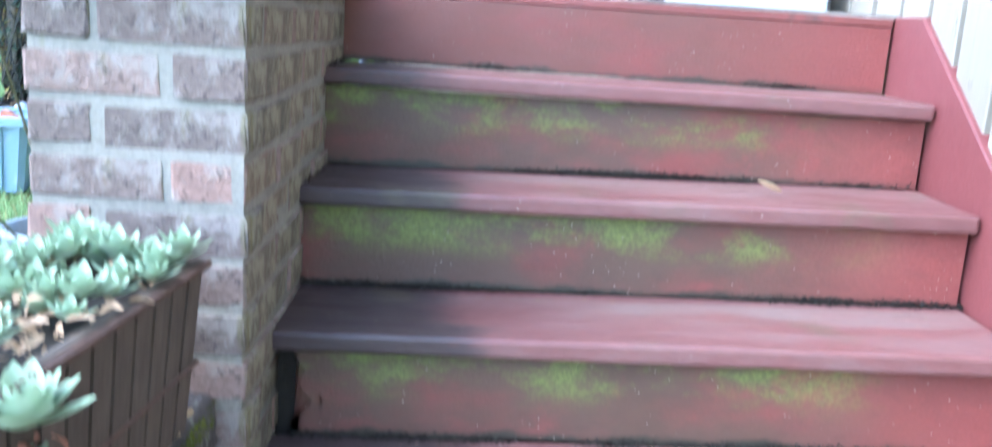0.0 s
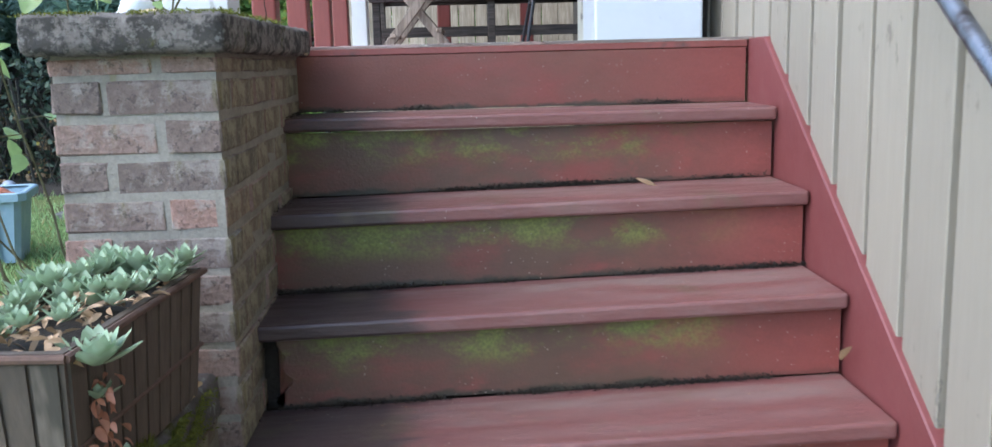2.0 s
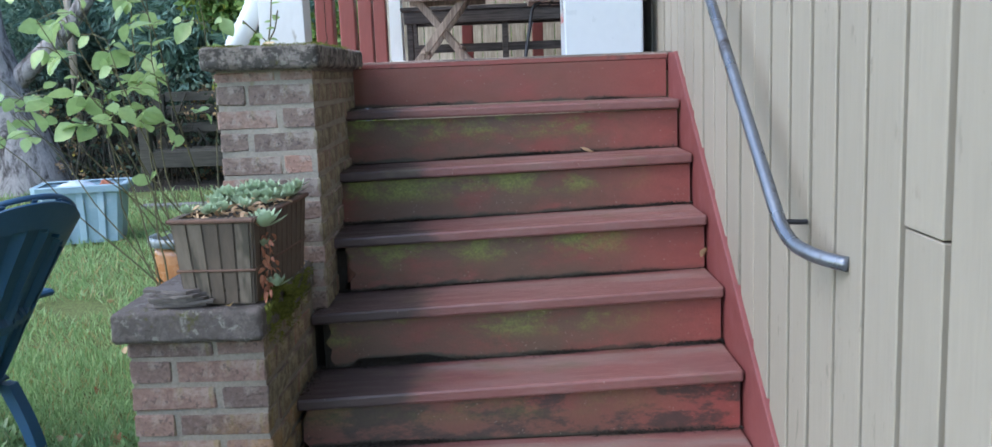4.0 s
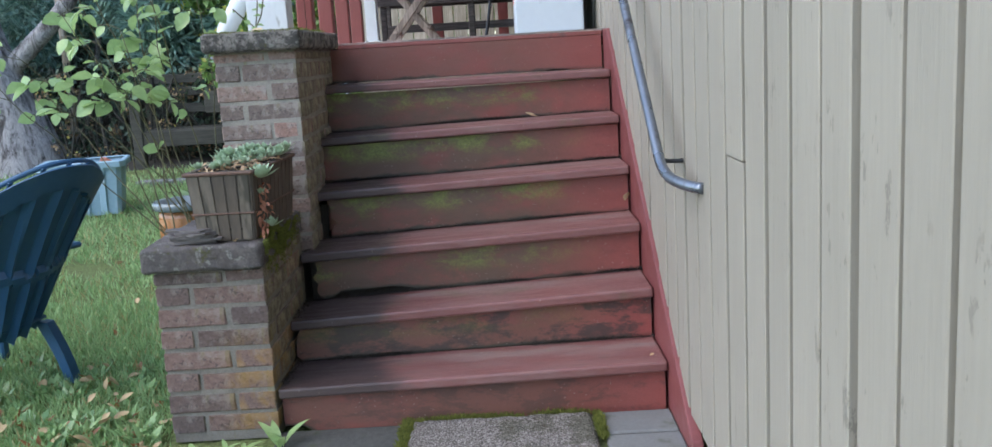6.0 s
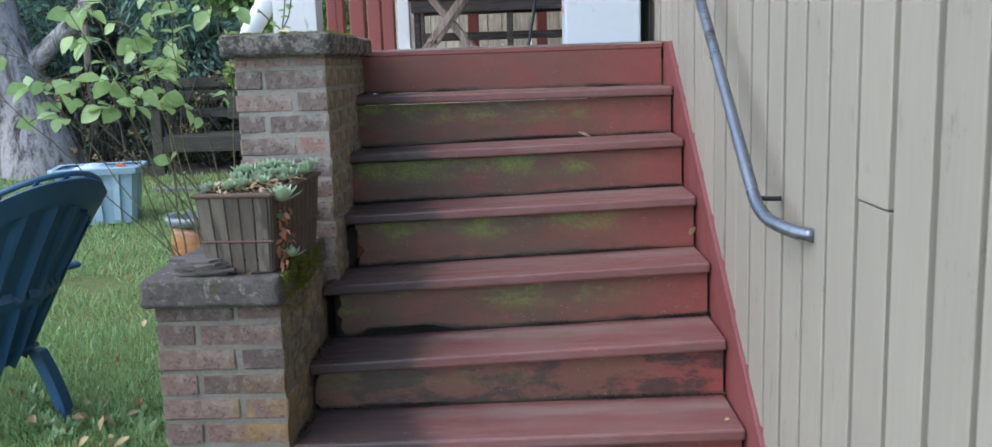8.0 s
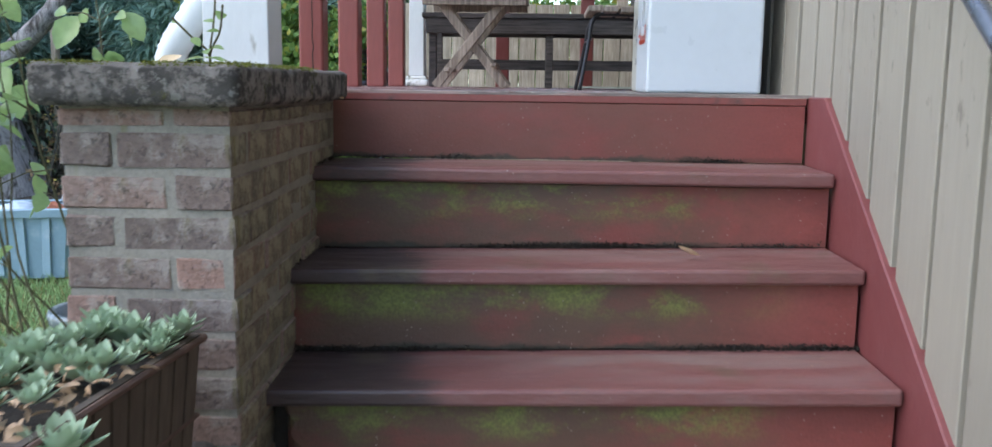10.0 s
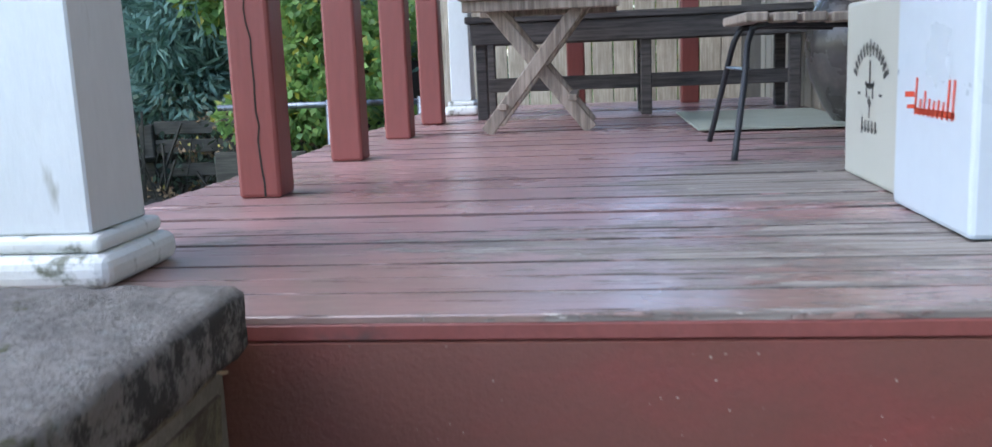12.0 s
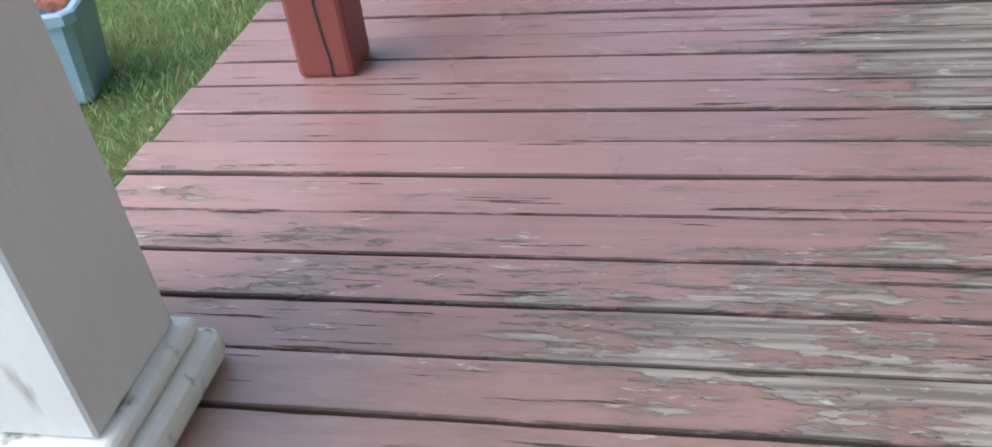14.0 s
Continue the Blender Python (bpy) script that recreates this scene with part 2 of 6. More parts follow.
def paint_deck():
    n = Nodes("deck_paint")
    r = n.info()
    grain = n.noise(75, 5, 0.65, (0.04, 1, 1), r)
    broad = n.noise(1.7, 4, 0.6, (0.6, 1.0, 1))
    streak = n.math("ADD", n.math("MULTIPLY", n.noise(13, 7, 0.80, (0.20, 1.3, 1), r), 0.62), n.math("MULTIPLY", n.noise(46, 5, 0.75, (0.30, 1.2, 1), r), 0.38))
    c = n.vary(n.vary((0.385, 0.226, 0.212), grain, 0.14), r, 0.12)
    c = n.vary(c, broad, 0.16)
    tracks = n.math("ADD", n.step(n.axis(0), -0.80, 0.12, -0.075, 0.092), n.step(n.axis(1), 2.45, 3.3, 0.0, -0.13))
    bare = n.math("ADD", n.math("ADD", streak, tracks), n.math("MULTIPLY", n.math("SUBTRACT", broad, 0.5), 0.55))
    bare = n.math("ADD", bare, n.step(n.axis(1), EDGE + 0.028, EDGE + 0.006, 0.0, 0.045))     # scuffed front edge
    grey = n.math("MULTIPLY", n.step(bare, 0.47, 0.56), 0.5)
    c = n.mix(grey, c, (0.205, 0.155, 0.136))
    # Brown film on the front boards, deepened to offset their brighter light in colour.
    film = n.math("MULTIPLY", n.step(n.math("ADD", n.axis(1), n.math("MULTIPLY", broad, 0.25)), EDGE + 0.66, EDGE + 0.44), n.step(streak, 0.36, 0.58, 0.45, 0.85))
    c = n.mix(film, c, (0.200, 0.138, 0.108))
    wear = n.step(bare, 0.545, 0.570)
    wood = n.mix(n.step(grain, 0.38, 0.62), (0.150, 0.134, 0.118), (0.385, 0.350, 0.305))
    c = n.mix(n.math("MULTIPLY", wear, 0.85), c, wood)
    dark = n.step(n.noise(24, 6, 0.75, (0.08, 1.5, 1), r), 0.640, 0.668)
    c = n.mix(n.math("MULTIPLY", dark, 0.85), c, (0.040, 0.034, 0.030))
    chip = n.math("MULTIPLY", n.step(n.noise(70, 6, 0.7, (0.22, 1, 1), r), 0.615, 0.640), n.step(bare, 0.40, 0.54))
    c = n.mix(n.math("MULTIPLY", chip, 0.85), c, (0.52, 0.47, 0.41))
    at = n.t.nodes.new("ShaderNodeAttribute")
    at.attribute_name = "rim"
    seam = n.step(n.math("ADD", at.outputs["Fac"], n.math("MULTIPLY", n.math("SUBTRACT", streak, 0.5), 2.6)), 0.70, 0.98)
    c = n.mix(n.math("MULTIPLY", seam, 0.66), c, (0.036, 0.030, 0.027))
    split = n.step(n.noise(55, 5, 0.7, (0.06, 1.3, 1), r), 0.632, 0.655)
    c = n.mix(n.math("MULTIPLY", split, 0.8), c, (0.055, 0.042, 0.036))
    h = n.math("SUBTRACT", n.math("MULTIPLY", grain, 0.5), n.math("ADD", n.math("ADD", wear, split), n.math("MULTIPLY", dark, 1.5)))
    matt = n.math("MINIMUM", n.math("ADD", n.math("ADD", n.math("ADD", n.math("MULTIPLY", wear, 0.75), dark), split), seam), 1.0)
    m = n.done(c, n.math("ADD", n.step(broad, 0.3, 0.7, 0.24, 0.38), n.math("MULTIPLY", matt, 0.40)), h, 0.0016)
    n.put(n.b.inputs["Specular IOR Level"], n.math("SUBTRACT", 1.0, n.math("MULTIPLY", matt, 0.75)))
    return m


def brick_clay(name, dark, light, warm, pale):
    n = Nodes(name)
    r = n.info()
    fine = n.noise(120, 5, 0.7)
    mid = n.noise(28, 5, 0.65)
    c = n.mix(n.step(r, 0.0, 0.75), dark, light)
    c = n.mix(n.step(r, 0.84, 0.99), c, warm)
    c = n.vary(n.vary(c, fine, 0.34), mid, 0.30)
    film = n.step(n.noise(16, 6, 0.75), 0.46, 0.64)
    c = n.mix(n.math("MULTIPLY", film, pale), c, (0.330, 0.302, 0.272))
    c = n.mix(n.math("MULTIPLY", n.step(n.noise(55, 4, 0.7), 0.56, 0.66), 0.6), c, (0.045, 0.036, 0.034))
    c = moss_on_side(n, c, 0.58)
    geo = n.t.nodes.new("ShaderNodeNewGeometry")
    sep = n.t.nodes.new("ShaderNodeSeparateXYZ")
    n.link(geo.outputs["Position"], sep.inputs[0])
    low = n.math("MULTIPLY", n.step(sep.outputs[2], 0.40, 0.25), n.step(sep.outputs[0], -0.90, -0.80))
    rust = n.math("MULTIPLY", n.step(n.noise(11, 5, 0.7), 0.40, 0.62, 0.0, 0.55), low)
    c = n.mix(rust, c, (0.300, 0.175, 0.045))
    return n.done(c, 0.9, n.math("ADD", fine, n.math("MULTIPLY", mid, 1.6)), 0.005, spec=0.25)


def moss_on_side(n, c, amount):
    """Damp growth on the masonry that faces the stairs, and lichen streaks."""
    geo = n.t.nodes.new("ShaderNodeNewGeometry")
    sep = n.t.nodes.new("ShaderNodeSeparateXYZ")
    n.link(geo.outputs["True Normal"], sep.inputs[0])
    side = n.step(sep.outputs[0], 0.5, 0.9)
    g = n.noise(9, 6, 0.7, (1, 1, 0.7))
    m = n.math("MULTIPLY", side, n.step(g, 0.22, 0.48))
    tone = n.mix(n.step(n.noise(30, 5, 0.7), 0.4, 0.62), (0.110, 0.102, 0.066), (0.300, 0.288, 0.168))
    c = n.mix(n.math("MULTIPLY", m, amount), c, tone)
    streak = n.math("MULTIPLY", n.step(n.noise(6, 4, 0.6, (2.2, 2.2, 0.5)), 0.60, 0.70), 0.5)
    return n.mix(streak, c, (0.165, 0.150, 0.045))


def mortar_mat(name, tone):
    n = Nodes(name)
    f = n.noise(150, 5, 0.7)
    c = n.vary(n.vary(tone, f, 0.30), n.noise(8), 0.3)
    c = moss_on_side(n, c, 0.16)
    return n.done(c, 0.95, f, 0.003, spec=0.2)


def concrete_cap(name, tone, pit):
    n = Nodes(name)
    f = n.noise(130, 6, 0.78)
    m = n.noise(24, 6, 0.75)
    b = n.noise(5, 4, 0.6)
    c = n.vary(n.vary(tone, f, 0.30), b, 0.30)
    geo = n.t.nodes.new("ShaderNodeNewGeometry")
    sep = n.t.nodes.new("ShaderNodeSeparateXYZ")
    n.link(geo.outputs["Normal"], sep.inputs[0])
    side = n.step(sep.outputs[2], 0.75, 0.35)
    pits = n.math("MULTIPLY", n.step(m, 0.43, 0.56), n.step(side, 0.0, 1.0, 0.22, pit))
    c = n.mix(pits, c, (0.062, 0.060, 0.055))
    pale = n.math("MULTIPLY", n.step(n.noise(42, 5, 0.7), 0.57, 0.64), 0.65)
    c = n.mix(pale, c, (0.30, 0.30, 0.27))
    moss = n.math("MULTIPLY", n.step(n.noise(8, 6, 0.75), 0.57, 0.66), n.step(m, 0.36, 0.52))
    c = n.mix(n.math("MULTIPLY", moss, 0.8), c, (0.095, 0.098, 0.022))
    return n.done(c, 0.92, n.math("ADD", n.math("MULTIPLY", f, 0.8), n.math("MULTIPLY", m, 2.4)), 0.009, spec=0.25)


def siding_paint():
    n = Nodes("siding_paint")
    r = n.info()
    grain = n.noise(90, 5, 0.65, (1, 1, 0.06), r)
    chips = n.noise(26, 5, 0.75, (1, 1, 0.35), r)
    c = n.vary(n.vary((0.278, 0.252, 0.203), grain, 0.08), r, 0.045)
    c = n.vary(c, n.noise(1.6), 0.08)
    hit = n.math("MULTIPLY", n.step(chips, 0.600, 0.635), n.step(n.noise(3, shift=r), 0.46, 0.60))
    c = n.mix(n.math("MULTIPLY", hit, 0.75), c, (0.15, 0.135, 0.11))
    return n.done(c, 0.62, n.math("ADD", grain, n.math("MULTIPLY", chips, 0.8)), 0.0012)


def weathered(name, a, b, along=0, rough=0.8):
    n = Nodes(name)
    st = [1.0, 1.0, 1.0]
    st[along] = 0.06
    g = n.noise(70, 6, 0.7, tuple(st), n.info())
    w = n.noise(5, 4, 0.6, (1, 1, 1), n.info())
    c = n.mix(n.step(g, 0.3, 0.7), a, b)
    c = n.vary(n.vary(c, w, 0.28), n.info(), 0.12)
    return n.done(c, rough, g, 0.0015, spec=0.3)


def leaf_mat(name, a, b, rough=0.45, through=0.25, c=None):
    n = Nodes(name)
    i = n.island()
    col = n.mix(i, a, b)
    if c:
        col = n.mix(n.step(i, 0.90, 0.92), col, c)
    col = n.vary(col, n.noise(30), 0.2)
    m = n.done(col, rough, None, spec=0.4)
    tr = n.t.nodes.new("ShaderNodeBsdfTranslucent")
    n.link(col, tr.inputs["Color"])
    mx = n.t.nodes.new("ShaderNodeMixShader")
    mx.inputs[0].default_value = through
    out = n.t.nodes["Material Output"]
    n.link(n.b.outputs[0], mx.inputs[1])
    n.link(tr.outputs[0], mx.inputs[2])
    n.link(mx.outputs[0], out.inputs["Surface"])
    return m


def lawn_soil():
    n = Nodes("lawn_soil")
    f = n.noise(60, 5, 0.7)
    b = n.noise(1.3, 5, 0.6)
    c = n.mix(n.step(f, 0.35, 0.65), (0.085, 0.100, 0.040), (0.180, 0.225, 0.085))
    c = n.mix(n.math("MULTIPLY", n.step(b, 0.5, 0.68), 0.5), c, (0.10, 0.085, 0.045))
    return n.done(c, 0.95, f, 0.01, spec=0.1)


def bark_mat():
    n = Nodes("grey_bark")
    f = n.noise(9, 7, 0.75, (1, 1, 0.22), warp=0.8)
    g = n.noise(50, 5, 0.7, (1, 1, 0.4))
    c = n.mix(n.step(f, 0.36, 0.56), (0.085, 0.076, 0.074), (0.48, 0.455, 0.45))
    c = n.vary(c, g, 0.35)
    return n.done(c, 0.95, n.math("ADD", n.math("MULTIPLY", f, 2.0), g), 0.03, spec=0.15)


def pebble_mat():
    n = Nodes("exposed_aggregate")
    d = n.cells(190)
    f = n.noise(60, 5, 0.7)
    c = n.mix(n.step(d, 0.62, 0.30), (0.115, 0.100, 0.088), n.mix(n.step(f, 0.35, 0.65), (0.29, 0.260, 0.230), (0.52, 0.480, 0.435)))
    c = n.mix(n.math("MULTIPLY", n.step(n.noise(5, 5, 0.7), 0.52, 0.64), 0.6), c, (0.06, 0.062, 0.03))
    return n.done(c, 0.95, n.math("SUBTRACT", 1.0, d), 0.008, spec=0.2)


RISER = paint_risers("riser_paint", 0.66, 0.90, 0.14)
TOPRISER = paint_risers("top_riser_paint", 0, 0.55, 0.06)
LOWRISER = paint_risers("low_riser_paint", 0, 0.62, 0.50)
MOULDRISER = paint_risers("mouldy_riser_paint", 0.18, 0.70, 0.85)
TREAD = paint_treads()
DECKP = paint_deck()
BRICK = brick_clay("brick_clay", (0.105, 0.080, 0.072), (0.200, 0.132, 0.110), (0.275, 0.155, 0.128), 0.36)
PIERBRICK = brick_clay("filmed_brick_clay", (0.165, 0.132, 0.117), (0.258, 0.184, 0.156), (0.290, 0.186, 0.152), 0.72)
MORTAR = mortar_mat("mortar", (0.180, 0.164, 0.140))
PIERMORTAR = mortar_mat("pale_mortar", (0.262, 0.246, 0.212))
CAP = concrete_cap("cap_concrete", (0.270, 0.247, 0.224), 0.92)
LOWCAP = concrete_cap("low_cap_concrete", (0.150, 0.132, 0.126), 0.45)
SIDING = siding_paint()
# Backing far darker than the boards: groove shade is put into this colour.
SHADEBACK = plain("groove_shade_sheathing", (0.050, 0.044, 0.036), 0.9, 60, 0.2, 0.001)
RED = plain("red_post_paint", (0.215, 0.056, 0.047), 0.45, 90, 0.12, 0.0006, stretch=(1, 1, 0.15), dirt_scale=4)
SKIRT = plain("skirt_paint", (0.178, 0.053, 0.052), 0.42, 90, 0.12, 0.0006, dirt_scale=4)
WHITE = plain("white_trim_paint", (0.62, 0.645, 0.65), 0.45, 70, 0.05, 0.0008, stretch=(1, 1, 0.3), dirt=(0.33, 0.33, 0.29), dirt_scale=17, dirt_at=(0.61, 0.76))
CREAMP = plain("cream_enamel", (0.47, 0.465, 0.395), 0.4, 40, 0.03, 0.0002)
BINWHITE = plain("white_enamel", (0.51, 0.56, 0.595), 0.35, 30, 0.03, 0.0002)
SCRIPT = plain("red_print", (0.62, 0.07, 0.03), 0.4, 30, 0.05, 0.0001)
PRINT = plain("dark_print", (0.055, 0.055, 0.05), 0.5, 30, 0.05, 0.0001)
BENCHW = weathered("dark_bench_wood", (0.042, 0.038, 0.039), (0.119, 0.105, 0.098), 0)
GREYWOOD = weathered("grey_weathered_wood", (0.154, 0.123, 0.100), (0.370, 0.308, 0.254), 2)
FENCEW = weathered("fence_cedar", (0.280, 0.231, 0.175), (0.504, 0.434, 0.350), 2)
OLDWOOD = weathered("old_grey_timber", (0.028, 0.027, 0.022), (0.072, 0.068, 0.055), 0)
STEEL = plain("dark_pipe_metal", (0.175, 0.194, 0.222), 0.32, 50, 0.15, 0.0004, metal=0.7, dirt=(0.05, 0.042, 0.04), dirt_scale=9)
BLACKMETAL = plain("black_chair_metal", (0.035, 0.037, 0.042), 0.5, 60, 0.25, 0.0004, metal=0.5)
GLAZE = plain("dark_glaze", (0.050, 0.045, 0.042), 0.28, 18, 0.45, 0.002, dirt=(0.13, 0.11, 0.10), dirt_scale=7)
AMBER = plain("amber_glaze", (0.30, 0.135, 0.055), 0.3, 30, 0.3, 0.001, dirt=(0.42, 0.36, 0.26), dirt_scale=9)
RIMBLUE = plain("slate_blue_glaze", (0.16, 0.19, 0.20), 0.3, 30, 0.3, 0.001)
BLUEPL = plain("blue_plastic", (0.025, 0.082, 0.170), 0.42, 50, 0.1, 0.0003, dirt=(0.045, 0.105, 0.175), dirt_scale=6)
TUBPL = plain("pale_blue_plastic", (0.273, 0.399, 0.473), 0.5, 40, 0.08, 0.0003, dirt=(0.378, 0.483, 0.546), dirt_scale=7)
PLANTERP = plain("planter_brown", (0.082, 0.064, 0.048), 0.75, 60, 0.4, 0.001, stretch=(1, 1, 0.25), dirt=(0.055, 0.042, 0.032), dirt_scale=9)
PLANTERPALE = plain("planter_pale_strip", (0.135, 0.112, 0.086), 0.8, 60, 0.4, 0.001, stretch=(1, 1, 0.25), dirt=(0.052, 0.046, 0.034), dirt_scale=12, dirt_at=(0.50, 0.62))
EDGEPAINT = plain("edge_trim_paint", (0.200, 0.058, 0.048), 0.5, 90, 0.16, 0.0008, dirt=(0.10, 0.05, 0.042), dirt_scale=12)
WHITEDIRT = plain("grimy_white_paint", (0.66, 0.68, 0.66), 0.5, 60, 0.06, 0.0012, dirt=(0.15, 0.16, 0.12), dirt_scale=22, dirt_at=(0.53, 0.68))
RUST = plain("rusty_rim", (0.105, 0.062, 0.045), 0.85, 90, 0.35, 0.001)
SLATE = plain("slate_chip", (0.105, 0.092, 0.086), 0.85, 80, 0.3, 0.002)
PEBBLE = pebble_mat()
DARKPAVE = plain("damp_dark_paving", (0.062, 0.062, 0.056), 0.85, 60, 0.4, 0.004, dirt=(0.045, 0.055, 0.022), dirt_scale=8)
RUNNER = leaf_mat("runner_leaf", (0.26, 0.085, 0.05), (0.42, 0.19, 0.12), 0.6, 0.15)
PAVE = plain("concrete_paver", (0.15, 0.152, 0.145), 0.9, 90, 0.2, 0.002, dirt=(0.07, 0.08, 0.05), dirt_scale=5)
RUG = plain("grey_green_rug", (0.34, 0.37, 0.31), 0.95, 200, 0.15, 0.002)
# Leaf colour with the shade under the evergreens already mixed in.
SHADELEAF = leaf_mat("shaded_bed_leaf", (0.030, 0.052, 0.038), (0.095, 0.135, 0.085), 0.6, 0.15)
SOIL = plain("dark_soil", (0.030, 0.024, 0.018), 0.95, 90, 0.4, 0.006)
BARK = bark_mat()
MOSS = leaf_mat("moss", (0.075, 0.088, 0.016), (0.180, 0.195, 0.034), 0.9, 0.1)
SOILG = lawn_soil()
GRASS = leaf_mat("grass_blade", (0.160, 0.285, 0.105), (0.400, 0.540, 0.245), 0.55, 0.35, (0.368, 0.310, 0.138))
ROSELEAF = leaf_mat("rose_leaf", (0.175, 0.310, 0.135), (0.380, 0.520, 0.225), 0.20, 0.42, (0.30, 0.13, 0.06))
STEMMAT = plain("green_brown_stem", (0.110, 0.100, 0.050), 0.7, 60, 0.3, 0.001)
CEDAR = leaf_mat("cedar_spray", (0.078, 0.162, 0.128), (0.275, 0.420, 0.335), 0.6, 0.2)
SHRUB = leaf_mat("shrub_leaf", (0.108, 0.222, 0.064), (0.343, 0.486, 0.143), 0.4, 0.35, (0.385, 0.374, 0.066))
DEADLEAF = leaf_mat("dead_leaf", (0.18, 0.105, 0.06), (0.46, 0.34, 0.19), 0.7, 0.15, (0.50, 0.42, 0.10))
SUCC = leaf_mat("succulent_leaf", (0.165, 0.275, 0.175), (0.370, 0.480, 0.320), 0.45, 0.15, (0.286, 0.330, 0.110))
DRYSUCC = leaf_mat("dry_succulent_leaf", (0.270, 0.120, 0.070), (0.520, 0.370, 0.230), 0.65, 0.15, (0.30, 0.33, 0.10))
PALELEAF = leaf_mat("pale_dry_leaf", (0.62, 0.47, 0.27), (0.70, 0.56, 0.36), 0.7, 0.15)

# ---- large structure ----
def lawn_height(x, y):
    """The lawn climbs gently away from the house front."""
    return 0.028 * min(max(y - 0.6, 0.0), 9.0) * min(1.0, max(0.0, (-1.16 - x) / 0.3))


def build_ground():
    xs = [-600, -200, -60, -25, -15, -10] + [-8 + 0.25 * i for i in range(26)] + [-1.5, -1.42, -1.34, -1.26, -1.16, -0.6, 0.6, 3, 8, 20, 60, 200, 600]
    ys = [-600, -200, -60, -20, -8, -5, -3] + [-2 + 0.25 * i for i in range(50)] + [11, 13, 16, 22, 40, 100, 250, 600]
    vs, fs = [], []
    for y in ys:
        for x in xs:
            vs.append((x, y, lawn_height(x, y) - (0.004 if x > -1.16 else 0.012 - 0.02 * noise.noise((x, y, 0)))))
    w = len(xs)
    for j in range(len(ys) - 1):
        for i in range(w - 1):
            a = j * w + i
            fs.append((a, a + 1, a + w + 1, a + w))
    me = bpy.data.meshes.new("ground")
    me.from_pydata(vs, [], fs)
    tagged(part("ground", me, SOILG), "lawn soil under short green grass", "ground", kind="structure")


def build_stairs():
    st = thing("stairs", (-0.07, 0, 0), "seven dark red painted wooden steps with green algae", "stairs", kind="structure")
    left, right = -0.705, 0.553
    sag = (0.0, 0.022, 0.050, 0.047, 0.038, 0.027, 0.003, 0.0)     # how far each tread has sunk at the masonry end

    def sunk(bm, i0, i1=None):
        for v in bm.verts:
            s = sag[i0]
            if i1 is not None:
                k = min(1.0, max(0.0, (v.co.z - (i1 * RISE)) / (RISE - 0.0385)))
                s = sag[i1] * (1 - k) + sag[i0] * k
            v.co.z -= s * (right - v.co.x) / (right - left)
        return bm
    for i in range(1, 7):
        y0 = (i - 1) * RUN
        z = i * RISE
        bm = box((left - (0.035 if i > 3 else 0.0), y0, z - 0.034), (right - 0.006, y0 + RUN + 0.034, z), 0.007, segments=2)
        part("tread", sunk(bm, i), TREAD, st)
    for i in range(1, 8):
        y0 = (i - 1) * RUN + 0.030
        # the lowest boards are rotted away at their end beside the masonry
        bm = bmesh.new()
        gap = {3: 0.050, 4: 0.078, 2: 0.020}.get(i, 0.004)
        x0, x1 = left + gap - (0.035 if i > 4 else 0.0), right - 0.010
        z0, z1 = (i - 1) * RISE + 0.002 - (0.03 if i == 1 else 0), i * RISE - (0.0290 if i == 7 else 0.0385)
        k = 40
        cols = []
        for c in range(k + 1):
            x = x0 + (x1 - x0) * (c / k) ** 1.4
            lo = z0 + 0.003 * max(0.0, noise.noise((x * 9, i * 3.1, 0)))
            if i == 3 and -0.60 < x < -0.26:
                lo += 0.024 * min(1.0, (-0.26 - x) / 0.10, (x + 0.60) / 0.03)
            if i == 1 and x < -0.58:
                lo += 0.055 * min(1.0, (-0.58 - x) / 0.06)
            if i in (4, 5):
                lo += 0.006 * max(0.0, noise.noise((x * 14, i * 5.3, 2.0)))
            cols.append((x, lo))
        up = bm.verts.layers.float.new("up")
        ring = []
        rows = 12
        for x, lo in cols:
            front = [bm.verts.new((x, y0, lo + (z1 - lo) * q / rows)) for q in range(rows + 1)]
            behind = [bm.verts.new((x, y0 + 0.02, lo + (z1 - lo) * q / rows)) for q in range(rows, -1, -1)]
            for q in range(rows + 1):
                front[q][up] = behind[rows - q][up] = q / rows
            ring.append(front + behind)
        for a, b in zip(ring, ring[1:]):
            for q in range(len(a)):
                bm.faces.new((a[q], b[q], b[(q + 1) % len(a)], a[(q + 1) % len(a)]))
        bm.faces.new(ring[0][::-1])
        bm.faces.new(ring[-1])
        for v in bm.verts:
            if v.co.x < x0 + 0.02 and gap > 0.01:
                v.co.x += 0.030 * noise.noise((v.co.z * 26, i * 2.0, 1)) + 0.012 * noise.noise((v.co.z * 90, i * 2.0, 4))
        bmesh.ops.recalc_face_normals(bm, faces=bm.faces)
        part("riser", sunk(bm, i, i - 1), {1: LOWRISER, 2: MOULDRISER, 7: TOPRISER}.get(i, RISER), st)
    # sloping board against the house wall
    def skirt_z(y):
        return 0.288 + 0.69 * y
    bm = bmesh.new()
    poly = [(-0.36, 0.0), (-0.34, skirt_z(-0.34)), (1.405, 1.256), (EDGE + 0.02, 1.256), (EDGE + 0.02, 0.0)]
    a = [bm.verts.new((0.552, y, z)) for y, z in poly]
    b = [bm.verts.new((0.586, y, z)) for y, z in poly]
    bm.faces.new(a)
    bm.faces.new(b[::-1])
    for k in range(len(poly)):
        bm.faces.new((a[k], b[k], b[(k + 1) % len(poly)], a[(k + 1) % len(poly)]))
    bmesh.ops.recalc_face_normals(bm, faces=bm.faces)
